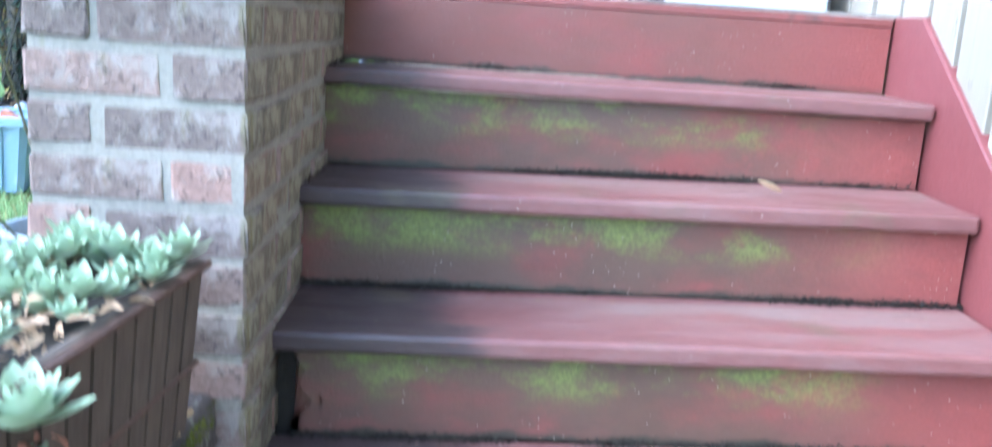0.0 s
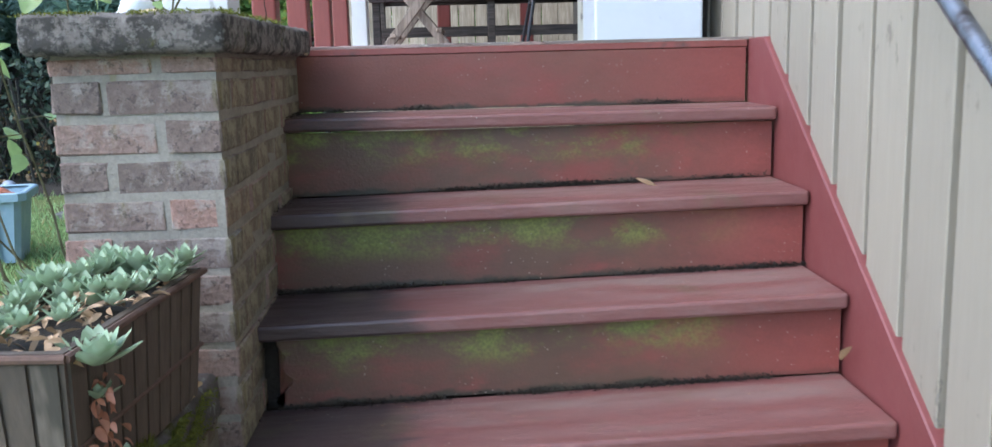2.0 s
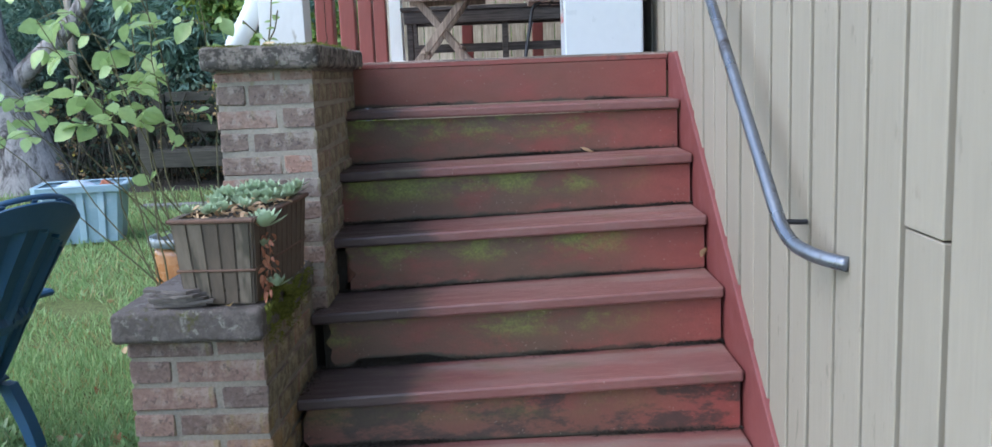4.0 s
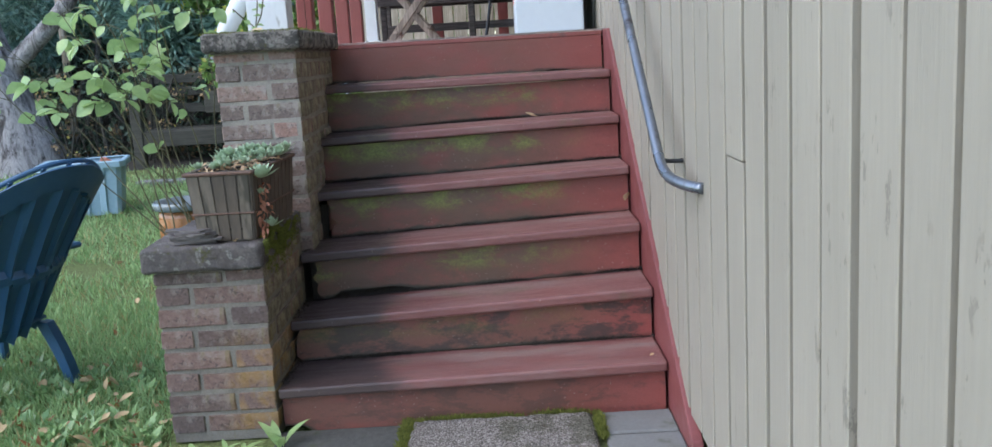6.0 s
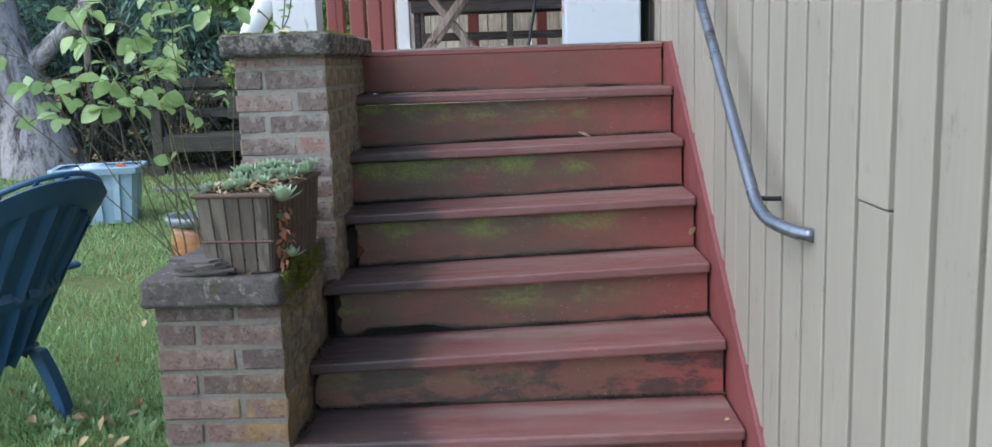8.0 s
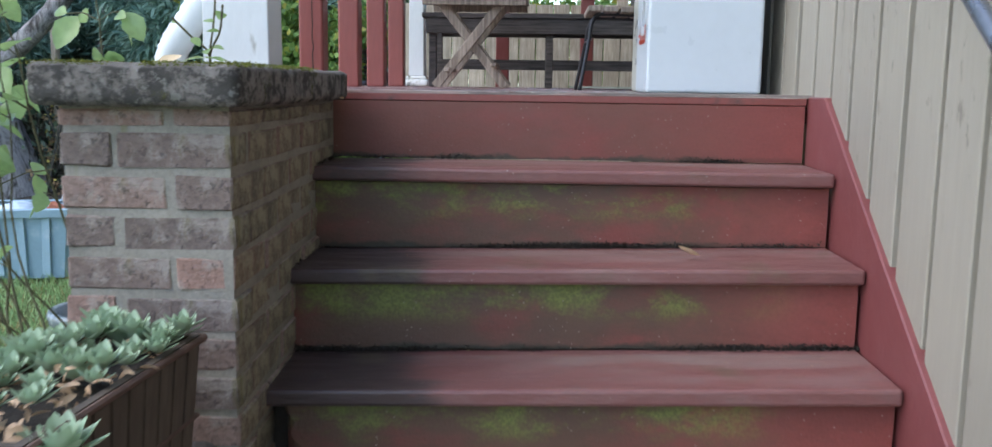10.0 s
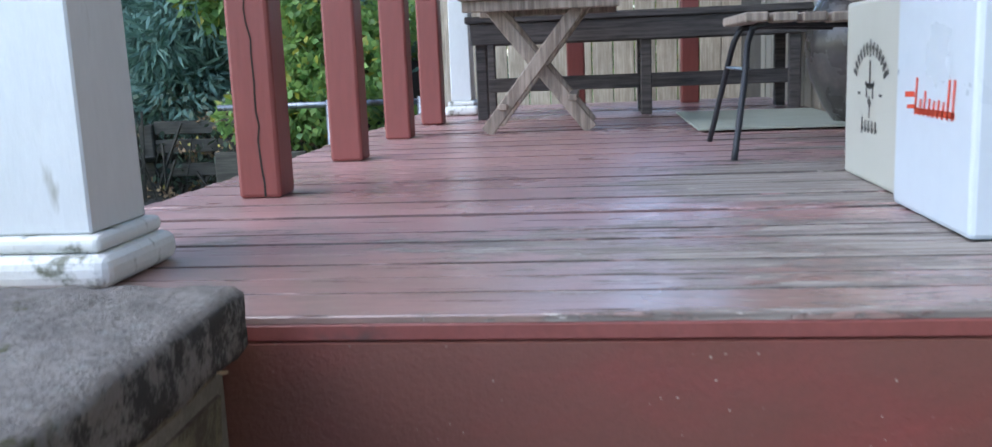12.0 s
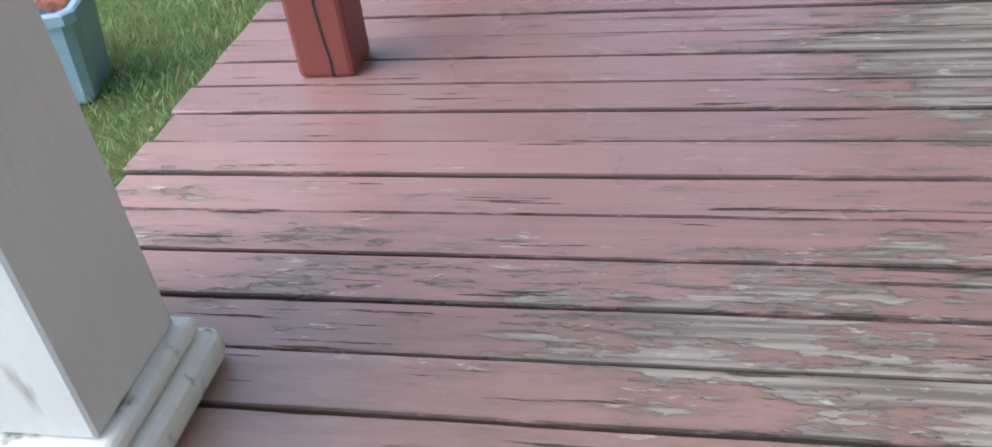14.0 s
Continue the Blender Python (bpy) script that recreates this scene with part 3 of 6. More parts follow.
    bmesh.ops.bevel(bm, geom=bm.edges[:], offset=0.003, segments=1, affect="EDGES")
    part("skirt_board", bm, SKIRT, st)
    # unseen dark block added under the treads so the riser gaps read black
    for x, wide, nm in ((-0.685, 1.225, "earth_fill"),):
        bm = bmesh.new()
        poly = [(0.075, 0.0)]
        for i in range(1, 7):
            poly += [((i - 1) * RUN + 0.075, i * RISE - 0.092), (i * RUN + 0.075, i * RISE - 0.092)]
        poly += [(1.60, 6 * RISE - 0.092), (1.60, 0.0)]
        a = [bm.verts.new((x, y, z)) for y, z in poly]
        b = [bm.verts.new((x + wide, y, z)) for y, z in poly]
        bm.faces.new(a)
        bm.faces.new(b[::-1])
        for k in range(len(poly)):
            bm.faces.new((a[k], b[k], b[(k + 1) % len(poly)], a[(k + 1) % len(poly)]))
        bmesh.ops.recalc_face_normals(bm, faces=bm.faces)
        part(nm, bm, SOIL, st)


def deck_board(x0, x1, y0, y1, zb, zt, k):
    """A floor board whose edges wander and carry a dark-stained rim."""
    bm = bmesh.new()
    rim = bm.verts.layers.float.new("rim")
    rings = []
    n = 34
    for i in range(n + 1):
        x = x0 + (x1 - x0) * i / n
        a = y0 + 0.0016 * noise.noise((x * 7.0, k * 3.7, 0.0))
        b = y1 + 0.0016 * noise.noise((x * 7.0, k * 3.7, 5.0))
        cup = 0.0012 * noise.noise((x * 2.0, k * 1.9, 9.0))
        lip = 0.0 if k == 0 else 1.0
        sec = ((a, zb, lip), (a, zt - 0.0018, lip), (a + 0.0012, zt, lip), (a + 0.004, zt + cup, 0.0), (b - 0.004, zt + cup, 0.0), (b - 0.0012, zt, 1.0), (b, zt - 0.0018, 1.0), (b, zb, 1.0))
        ring = []
        for yy, zz, q in sec:
            v = bm.verts.new((x, yy, zz))
            v[rim] = q
            ring.append(v)
        rings.append(ring)
    for p, q in zip(rings, rings[1:]):
        for m in range(8):
            bm.faces.new((p[m], q[m], q[(m + 1) % 8], p[(m + 1) % 8]))
    bm.faces.new(rings[0])
    bm.faces.new(rings[-1][::-1])
    bmesh.ops.recalc_face_normals(bm, faces=bm.faces)
    return bm


def build_porch_floor():
    fl = thing("porch_floor", (-0.3, 3.5, DECK), "worn red painted narrow plank porch floor with bare grey patches", "porch floor", kind="structure")
    pitch = 0.0766
    y = EDGE
    k = 0
    xl = -1.178
    while y < 5.75:
        w = 0.098 if k == 0 else pitch
        bm = deck_board(xl + random.uniform(-0.006, 0.006), WALL + 0.01, y + 0.0012 + random.uniform(0, 0.0014), y + w - 0.0012 - random.uniform(0, 0.0018),
                        DECK - (0.0085 if k == 0 else 0.028), DECK - 0.0040 * random.random() ** 2, k)
        part("plank", bm, DECKP, fl)
        y += w
        k += 1
    part("edge_trim", box((-0.70, EDGE + 0.0012, DECK - 0.0275), (0.548, EDGE + 0.030, DECK - 0.0090), 0.0020), EDGEPAINT, fl)
    part("rim_board", box((xl + 0.03, EDGE + 0.03, DECK - 0.25), (xl + 0.07, 5.72, DECK - 0.030), 0.004), SKIRT, fl)
    part("rim_board", box((xl + 0.07, 5.68, DECK - 0.25), (WALL, 5.72, DECK - 0.030), 0.004), SKIRT, fl)
    part("subfloor", box((xl + 0.08, EDGE + 0.06, DECK - 0.075), (WALL, 5.67, DECK - 0.032)), SOIL, fl)


def build_house_wall():
    hw = thing("wall_house", (0.7, 1.2, 0), "vertical beige board siding of the house", "wall", kind="structure")
    part("sheathing", box((WALL + 0.044, -4.6, 0.09), (WALL + 0.18, 7.6, 5.8)), SHADEBACK, hw)
    part("foundation", box((WALL + 0.06, -4.6, -0.15), (WALL + 0.16, 7.6, 0.089)), PAVE, hw)
    rnd = random.Random(4)
    edges = [-1.850, -1.701, -1.543, -1.392, -1.232, -1.079, -0.917, -0.751, -0.582, -0.418, -0.256, -0.106, 0.061, 0.227, 0.391, 0.560, 0.733, 0.910]
    while edges[0] > -4.5:
        edges.insert(0, edges[0] - rnd.uniform(0.148, 0.176))
    while edges[-1] < 5.9:
        edges.append(edges[-1] + rnd.uniform(0.148, 0.176))
    for y, e in zip(edges, edges[1:]):
        dx = rnd.uniform(-0.002, 0.002)
        g0, g1 = rnd.uniform(0.010, 0.014), rnd.uniform(0.009, 0.013)
        if abs(y + 1.543) < 0.01:
            g0 = 0.018
        if abs(y + 0.917) < 0.01:
            part("plank", box((WALL + dx, y + g0, 0.105), (WALL + 0.047, e - g1, 0.922), 0.0022), SIDING, hw)
            part("plank", box((WALL + dx - 0.002, y + g0, 0.9255), (WALL + 0.047, e - g1, 5.78), 0.0022), SIDING, hw)
        else:
            part("plank", box((WALL + dx, y + g0, 0.105), (WALL + 0.047, e - g1, 5.78), 0.0022), SIDING, hw)


BRICKS = {}


def brick_mesh(lx, ly, lz, k, clay):
    key = (round(lx, 3), round(ly, 3), round(lz, 3), k, clay.name)
    if key not in BRICKS:
        bm = box((-lx / 2, -ly / 2, -lz / 2), (lx / 2, ly / 2, lz / 2), 0.0035)
        rnd = random.Random(k * 7 + int(lx * 1000))
        for v in bm.verts:
            v.co += Vector([rnd.uniform(-0.0022, 0.0022) for _ in range(3)])
        BRICKS[key] = mesh_from(bm, "brick")
        BRICKS[key].materials.append(clay)
    return BRICKS[key]


def lay_bricks(owner, x0, x1, y0, y1, top, bottom, seed, first, clay, skew=0.0):
    """Brick skin on the front and on the face to the stairs."""
    rnd = random.Random(seed)
    course, j, t = 0.0708, 0.0135, 0.095
    z = top - j * 0.5
    c = 0
    while z - course > bottom - 0.03:
        h = first if c == 0 else course - j
        zc = z - h / 2
        W = x1 - x0
        runs = []
        if c % 2 == 0:
            runs.append((x0, x0 + W * 0.66 - j, y0, y0 + t))
            runs.append((x0 + W * 0.66, x1, y0, y0 + 0.2))
            y = y0 + 0.2 + j
        else:
            runs.append((x0, x0 + W * 0.34 - j, y0, y0 + 0.2))
            runs.append((x0 + W * 0.34, x1, y0, y0 + t))
            y = y0 + t + j
        while y < y1 - 0.03:
            e = min(y + 0.203, y1)
            runs.append((x1 - t, x1, y, e))
            y = e + j
        for a0, a1, b0, b1 in runs:
            me = brick_mesh(a1 - a0, b1 - b0, h, rnd.randrange(3), clay)
            ob = new("brick", me)
            ob.parent = owner
            ob.matrix_parent_inverse = owner.matrix_basis.inverted()
            ym = (b0 + b1) / 2
            ob.matrix_basis = Matrix.Translation(((a0 + a1) / 2 + rnd.uniform(-0.003, 0.003) - skew * (ym - y0), ym + rnd.uniform(-0.002, 0.002), zc + rnd.uniform(-0.0015, 0.0015))) @ Matrix.Rotation(skew if b1 - b0 > a1 - a0 else 0.0, 4, "Z")
        z -= h + j
        c += 1


def build_piers():
    up = thing("brick_pier", (-0.82, 1.0, 0), "weathered purple-brown brick pier with mossy concrete cap", "brick pier", kind="structure")
    bm = box((-0.958, 0.5835, 0.45), (-0.6695, 1.54, 1.236))
    for v in bm.verts:
        v.co.x -= 0.036 * (v.co.y - 0.58)
    part("mortar_core", bm, PIERMORTAR, up)
    part("footing", box((-0.958, 0.5835, 0.0), (-0.712, 1.54, 0.449)), SOIL, up, "plain near-black footing under the brickwork")
    bm = box((-0.992, 0.532, 1.235), (-0.636, 1.525, 1.305), 0.009)
    roughen(bm, 0.014, 0.0048, 30, 3.0)
    for v in bm.verts:
        v.co.x -= 0.022 * (v.co.y - 0.55)
        v.co.y -= 0.03 * max(0.0, v.co.y - 1.0)
    part("cap_stone", bm, CAP, up, "dark rough concrete cap with moss", smooth=True)
    low = thing("brick_cheek_wall", (-0.86, 0.2, 0), "low brick stair wall with a dark concrete cap", "brick wall", kind="structure")
    part("mortar_core", box((-1.050, -0.0025, 0.0), (-0.7135, 0.583, 0.568)), MORTAR, low)
    bm = box((-1.080, -0.042, 0.567), (-0.702, 0.578, 0.648), 0.009)
    roughen(bm, 0.014, 0.0040, 28, 9.0)
    part("cap_stone", bm, LOWCAP, low, "dark rough concrete cap with moss", smooth=True)
    return up, low


def build_paving():
    pv = thing("pavement", (0, -0.6, 0), "concrete slabs and pebbled stepping stone at the stair foot", "pavement", kind="structure")
    rnd = random.Random(2)
    part("pebble_slab", roughen(box((-0.285, -0.50, -0.03), (0.30, 0.005, 0.028), 0.012), 0.03, 0.004, 30, 2.0), PEBBLE, pv, "pebbled grey-brown concrete stepping stone", smooth=True)
    part("paver", box((-0.715, -0.36, -0.03), (-0.300, 0.028, 0.006), 0.006), DARKPAVE, pv)
    part("paver", box((-0.285, 0.007, -0.03), (0.552, 0.060, 0.004), 0.002), DARKPAVE, pv)
    for y0, y1 in ((-0.16, 0.015), (-0.48, -0.17), (-0.80, -0.49), (-1.12, -0.81)):
        part("paver", box((0.325, y0, -0.03), (0.552, y1 - 0.006, 0.014 + rnd.uniform(0, 0.006)), 0.006), PAVE, pv)
    for k in range(5):
        part("paver", box((-0.55, -1.05 - 0.62 * k, -0.03), (0.30, -0.52 - 0.62 * k, 0.018), 0.008), PAVE, pv)


# ---- porch things ----
def build_posts():
    src = None
    for k, y in enumerate((2.430, 3.092, 3.756, 4.420)):
        if src is None:
            src = thing("porch_post", (-0.978, y + 0.0445, DECK), "dark red square wooden post with a long crack", "post", "posts along the porch edge")
            bm = box((-1.022, y, DECK - 0.001), (-0.934, y + 0.088, 3.25), 0.008, segments=2)
            part("shaft", bm, RED, src)
            # long drying crack
            bm = bmesh.new()
            pts = []
            for i in range(26):
                z = DECK + 0.002 + i * 0.028
                pts.append((-0.967 - 0.018 * (i / 25) + 0.009 * noise.noise((i * 0.42, 3, 0)) + 0.003 * noise.noise((i * 1.7, 8, 0)), z))
            prev = None
            for i, (x, z) in enumerate(pts):
                w = 0.0022 * (1 - 0.6 * i / 25)
                cur = (bm.verts.new((x - w, y - 0.0008, z)), bm.verts.new((x + w, y - 0.0008, z)), bm.verts.new((x, y + 0.006, z)))
                if prev:
                    bm.faces.new((prev[0], prev[1], cur[1], cur[0]))
                    bm.faces.new((prev[1], prev[2], cur[2], cur[1]))
                    bm.faces.new((prev[2], prev[0], cur[0], cur[2]))
                prev = cur
            part("crack", bm, SOIL, src)
        else:
            o = copy_thing(src, Matrix.Translation((-0.978, y + 0.0445, DECK)))
            for ch in [c for c in o.children if c.name.startswith("crack")]:
                bpy.data.objects.remove(ch)
            o["label"] = "dark red square wooden post"
    # two at the far end
    for x in (-0.42, 0.14):
        o = copy_thing(src, Matrix.Translation((x, 5.47, DECK)))
        for ch in [c for c in o.children if c.name.startswith("crack")]:
            bpy.data.objects.remove(ch)
        o["label"] = "dark red square wooden post at the porch end"


def tapered(x0, x1, y0, y1, z0, z1, inset, bevel=0.003):
    bm = bmesh.new()
    lo = [bm.verts.new(p) for p in ((x0, y0, z0), (x1, y0, z0), (x1, y1, z0), (x0, y1, z0))]
    i = inset
    hi = [bm.verts.new(p) for p in ((x0 + i, y0 + i, z1), (x1 - i, y0 + i, z1), (x1 - i, y1 - i, z1), (x0 + i, y1 - i, z1))]
    bm.faces.new(lo[::-1])
    bm.faces.new(hi)
    for k in range(4):
        bm.faces.new((lo[k], lo[(k + 1) % 4], hi[(k + 1) % 4], hi[k]))
    bmesh.ops.bevel(bm, geom=bm.edges[:], offset=bevel, segments=1, affect="EDGES")
    return bm


def build_column(at, label, w=0.25, top=3.25):
    x1, y0 = at          # plinth's corner nearest the stairs and the house
    x0, y1 = x1 - w, y0 + 0.198 if w < 0.3 else y0 + w
    col = thing("porch_column", ((x0 + x1) / 2, (y0 + y1) / 2, DECK), label, "column", "white porch columns")
    part("plinth", box((x0, y0, DECK), (x1, y1, DECK + 0.042), 0.016, segments=3), WHITEDIRT, col, "white plinth with green-black grime")
    part("moulding", box((x0 + 0.014, y0 + 0.014, DECK + 0.0425), (x1 - 0.014, y1 - 0.014, DECK + 0.064), 0.009, segments=3), WHITEDIRT, col)
    part("shaft", tapered(x0 + 0.030, x1 - 0.030, y0 + 0.028, y1 - 0.028, DECK + 0.0645, top, 0.012), WHITE, col)
    return col


def build_roof():
    rf = thing("porch_beam", (-1.0, 3.6, 3.25), "plain white beam carried by columns and posts", "beam", kind="structure")
    part("beam", box((-1.10, 1.70, 3.25), (-0.90, 5.72, 3.45), 0.006), WHITE, rf)
    ce = part("ceiling", box((-1.30, 1.50, 3.452), (WALL - 0.004, 5.95, 3.50), 0.004), WHITE)
    tagged(ce, "plain white painted porch ceiling boards", "ceiling", kind="structure")


def build_bin():
    b = thing("porch_bin", (0.33, 2.04, DECK), "white enamelled metal doorstep bin with red script", "bin")
    part("body", box((0.162, 1.873, DECK), (0.50, 2.200, DECK + 0.62), 0.008, segments=2), BINWHITE, b)
    part("lid", box((0.158, 1.869, DECK + 0.621), (0.504, 2.204, DECK + 0.66), 0.01, segments=2), BINWHITE, b)
    # the maker's script as a plain slanting red flourish
    mk = bmesh.new()
    X = 0.1612
    def stroke(pts, w):
        prev = None
        for (y, z) in pts:
            cur = (mk.verts.new((X, y, z - w)), mk.verts.new((X, y, z + w)))
            if prev:
                mk.faces.new((prev[0], cur[0], cur[1], prev[1]))
            prev = cur
    y0, z0 = 2.150, DECK + 0.172
    stroke([(y0, z0 + 0.004), (y0 - 0.045, z0 + 0.006)], 0.004)
    stroke([(y0 - 0.012, z0 - 0.014), (y0 - 0.050, z0 - 0.012)], 0.003)
    for k in range(9):
        a = y0 - 0.045 - 0.019 * k
        h = (0.045, 0.014, 0.026, 0.016, 0.014, 0.016, 0.014, 0.045, 0.045)[k]
        mk.faces.new([mk.verts.new(p) for p in ((X, a, z0 - 0.024), (X, a - 0.0085, z0 - 0.024), (X, a - 0.0145, z0 - 0.024 + h + 0.010), (X, a - 0.006, z0 - 0.024 + h + 0.010))])
    stroke([(y0 - 0.05, z0 - 0.018), (y0 - 0.21, z0 - 0.016)], 0.0045)
    bmesh.ops.recalc_face_normals(mk, faces=mk.faces)
    part("script_mark", mk, SCRIPT, b, "red script mark")


def build_cooler():
    c = thing("delivery_box", (0.36, 2.41, DECK), "cream metal insulated delivery box with dark print", "delivery box")
    part("body", box((0.186, 2.212, DECK), (0.53, 2.610, DECK + 0.335), 0.008, segments=2), CREAMP, c)
    part("lid", box((0.180, 2.206, DECK + 0.337), (0.536, 2.616, DECK + 0.40), 0.012, segments=2), CREAMP, c)
    X = 0.1852
    cy, cz = 2.435, DECK + 0.168

    def bars(name, items, label):
        mk = bmesh.new()
        for y, z, wy, wz, turn in items:
            ca, sa = math.cos(turn), math.sin(turn)
            mk.faces.new([mk.verts.new((X, cy + y + p * ca - q * sa, cz + z + p * sa + q * ca)) for p, q in ((wy, -wz), (-wy, -wz), (-wy, wz), (wy, wz))])
        bmesh.ops.recalc_face_normals(mk, faces=mk.faces)
        part(name, mk, PRINT, c, label)

    arch = []
    for k in range(13):
        t = radians(160 - 140 * k / 12)
        arch.append((0.105 * math.cos(t), 0.01 + 0.068 * math.sin(t), 0.0045, 0.012 + 0.004 * (k in (0, 6)), t - math.pi / 2))
        arch.append((0.105 * math.cos(t) + 0.004, 0.012 + 0.068 * math.sin(t), 0.0055, 0.0025, t - math.pi / 2))
    bars("arched_print", arch, "arched line of dark print")
    line = []
    for k in range(5):
        line.append((0.045 - 0.022 * k, -0.064, 0.0045, 0.011 + 0.004 * (k == 0), 0.0))
        line.append((0.042 - 0.022 * k, -0.069, 0.0065, 0.0025, 0.0))
    bars("line_print", line, "short line of dark print")
    bars("emblem", [(0, 0.03, 0.005, 0.026, 0.0), (0.018, 0.012, 0.012, 0.004, 0.3), (-0.018, 0.012, 0.012, 0.004, -0.3), (0.02, 0.0, 0.004, 0.012, 0.0), (-0.02, 0.0, 0.004, 0.012, 0.0), (0, -0.02, 0.010, 0.008, 0.78), (0, -0.036, 0.003, 0.012, 0.0), (0, 0.012, 0.030, 0.002, 0.0)], "small dark printed emblem")
    bars("dash", [(0.07, -0.005, 0.010, 0.0025, 0.0)], "short dark printed dash")
    bars("dash", [(-0.07, -0.005, 0.010, 0.0025, 0.0)], "short dark printed dash")


def build_bench():
    b = thing("bench", (-0.1, 4.8, DECK), "dark weathered wooden bench with apron and stretcher", "bench")
    x0, x1 = -0.83, 0.52
    y0, y1 = 4.585, 5.02
    zt = DECK + 0.395
    for k in range(4):
        a = y0 - 0.015 + k * 0.115
        part("seat_board", box((x0 - 0.02, a, zt), (x1 + 0.02, a + 0.105, zt + 0.028), 0.004), BENCHW, b)
    part("apron", box((x0, y0, zt - 0.088), (x1, y0 + 0.03, zt - 0.001), 0.004), BENCHW, b)
    part("apron", box((x0, y1 - 0.03, zt - 0.088), (x1, y1, zt - 0.001), 0.004), BENCHW, b)
    for x in (x0 + 0.015, -0.135, x1 - 0.06):
        part("leg", box((x, y0 + 0.031, DECK), (x + 0.045, y0 + 0.076, zt - 0.001), 0.004), BENCHW, b)
        part("leg", box((x, y1 - 0.076, DECK), (x + 0.045, y1 - 0.031, zt - 0.001), 0.004), BENCHW, b)
    part("stretcher", box((x0, y0 + 0.20, DECK + 0.105), (x1, y0 + 0.228, DECK + 0.165), 0.004), BENCHW, b)


def build_table():
    t = thing("folding_table", (-0.5, 4.03, DECK), "grey weathered folding wooden table with crossed legs", "table")
    zt = DECK + 0.44
    for k, y in enumerate((3.86, 4.20)):
        s = 0.022 if k else 0.0
        part("leg", beam((-0.690, y, DECK + 0.004), (-0.345, y, zt), 0.046, 0.024, 0.003, (0, 1, 0)), GREYWOOD, t)
        part("leg", beam((-0.335, y + 0.026, DECK + 0.004), (-0.68, y + 0.026, zt), 0.046, 0.024, 0.003, (0, 1, 0)), GREYWOOD, t)
    part("stretcher", beam((-0.395, 3.83, DECK + 0.115), (-0.395, 4.26, DECK + 0.115), 0.030, 0.022), GREYWOOD, t)
    part("stretcher", beam((-0.630, 3.83, DECK + 0.090), (-0.630, 4.26, DECK + 0.090), 0.030, 0.022), GREYWOOD, t)
    for k in range(7):
        a = -0.76 + k * 0.077
        part("slat", box((a, 3.78, zt + 0.002), (a + 0.070, 4.32, zt + 0.022), 0.003), GREYWOOD, t)
    for y in (3.80, 4.27):
        part("apron", box((-0.75, y, zt - 0.035), (-0.235, y + 0.022, zt + 0.0015), 0.003), GREYWOOD, t)


def build_chair():
    c = thing("bistro_chair", (0.2, 3.1, DECK), "folding metal bistro chair with weathered wooden seat slats", "chair")
    zs = DECK + 0.312
    r = 0.0078
    for y, yt, yb in ((2.86, 2.99, 2.86), (3.36, 3.22, 3.36)):
        part("leg", tube(curve_pts([(0.002, yb, DECK), (0.035, yb + (yt - yb) * 0.55, DECK + 0.18), (0.055, yt, zs - 0.03), (0.10, yt, zs - 0.004), (0.30, yt, zs - 0.012)]), r, 10), BLACKMETAL, c, smooth=True)
        part("leg", tube(curve_pts([(0.42, yb, DECK), (0.40, yb + (yt - yb) * 0.55, DECK + 0.18), (0.385, yt, zs - 0.03), (0.385, yt, zs + 0.40)]), r, 10), BLACKMETAL, c, smooth=True)
    part("brace", beam((0.043, 2.952, DECK + 0.205), (0.043, 3.258, DECK + 0.205), 0.022, 0.006), STEEL, c)
    for k in range(6):
        x = 0.03 + k * 0.065
        part("seat_slat", box((x, 2.90, zs + 0.001 - 0.012 * k / 5), (x + 0.055, 3.30, zs + 0.024 - 0.012 * k / 5), 0.004), GREYWOOD, c)
    for z in (0.22, 0.31, 0.40):
        part("back_slat", box((0.375, 2.93, zs + z), (0.392, 3.27, zs + z + 0.05), 0.004), GREYWOOD, c)


def build_jar():
    j = thing("glazed_jar", (0.535, 3.80, DECK), "large dark glazed pottery jar standing on the porch", "jar")
    part("body", lathe([(0.075, 0.001), (0.085, 0.005), (0.125, 0.06), (0.165, 0.15), (0.185, 0.25), (0.175, 0.33), (0.14, 0.40), (0.11, 0.43), (0.125, 0.455), (0.122, 0.462), (0.10, 0.44), (0.10, 0.35), (0.05, 0.30)], (0.535, 3.80, DECK)), GLAZE, j, smooth=True)


def build_rug():
    bm = bmesh.new()
    nx, ny = 24, 40
    grid = [[bm.verts.new((0.0 + 0.52 * i / nx, 3.64 + 0.86 * k / ny, DECK + 0.006 + 0.002 * noise.noise((i * 0.5, k * 0.4, 0)))) for i in range(nx + 1)] for k in range(ny + 1)]
    for k in range(ny):
        for i in range(nx):
            bm.faces.new((grid[k][i], grid[k][i + 1], grid[k + 1][i + 1], grid[k + 1][i]))
    r = bmesh.ops.extrude_face_region(bm, geom=bm.faces[:])
    for v in r["geom"]:
        if isinstance(v, bmesh.types.BMVert):
            v.co.z += 0.007
    bmesh.ops.recalc_face_normals(bm, faces=bm.faces)
    tagged(part("door_mat", bm, RUG), "flat grey-green woven mat lying on the porch floor", "mat")


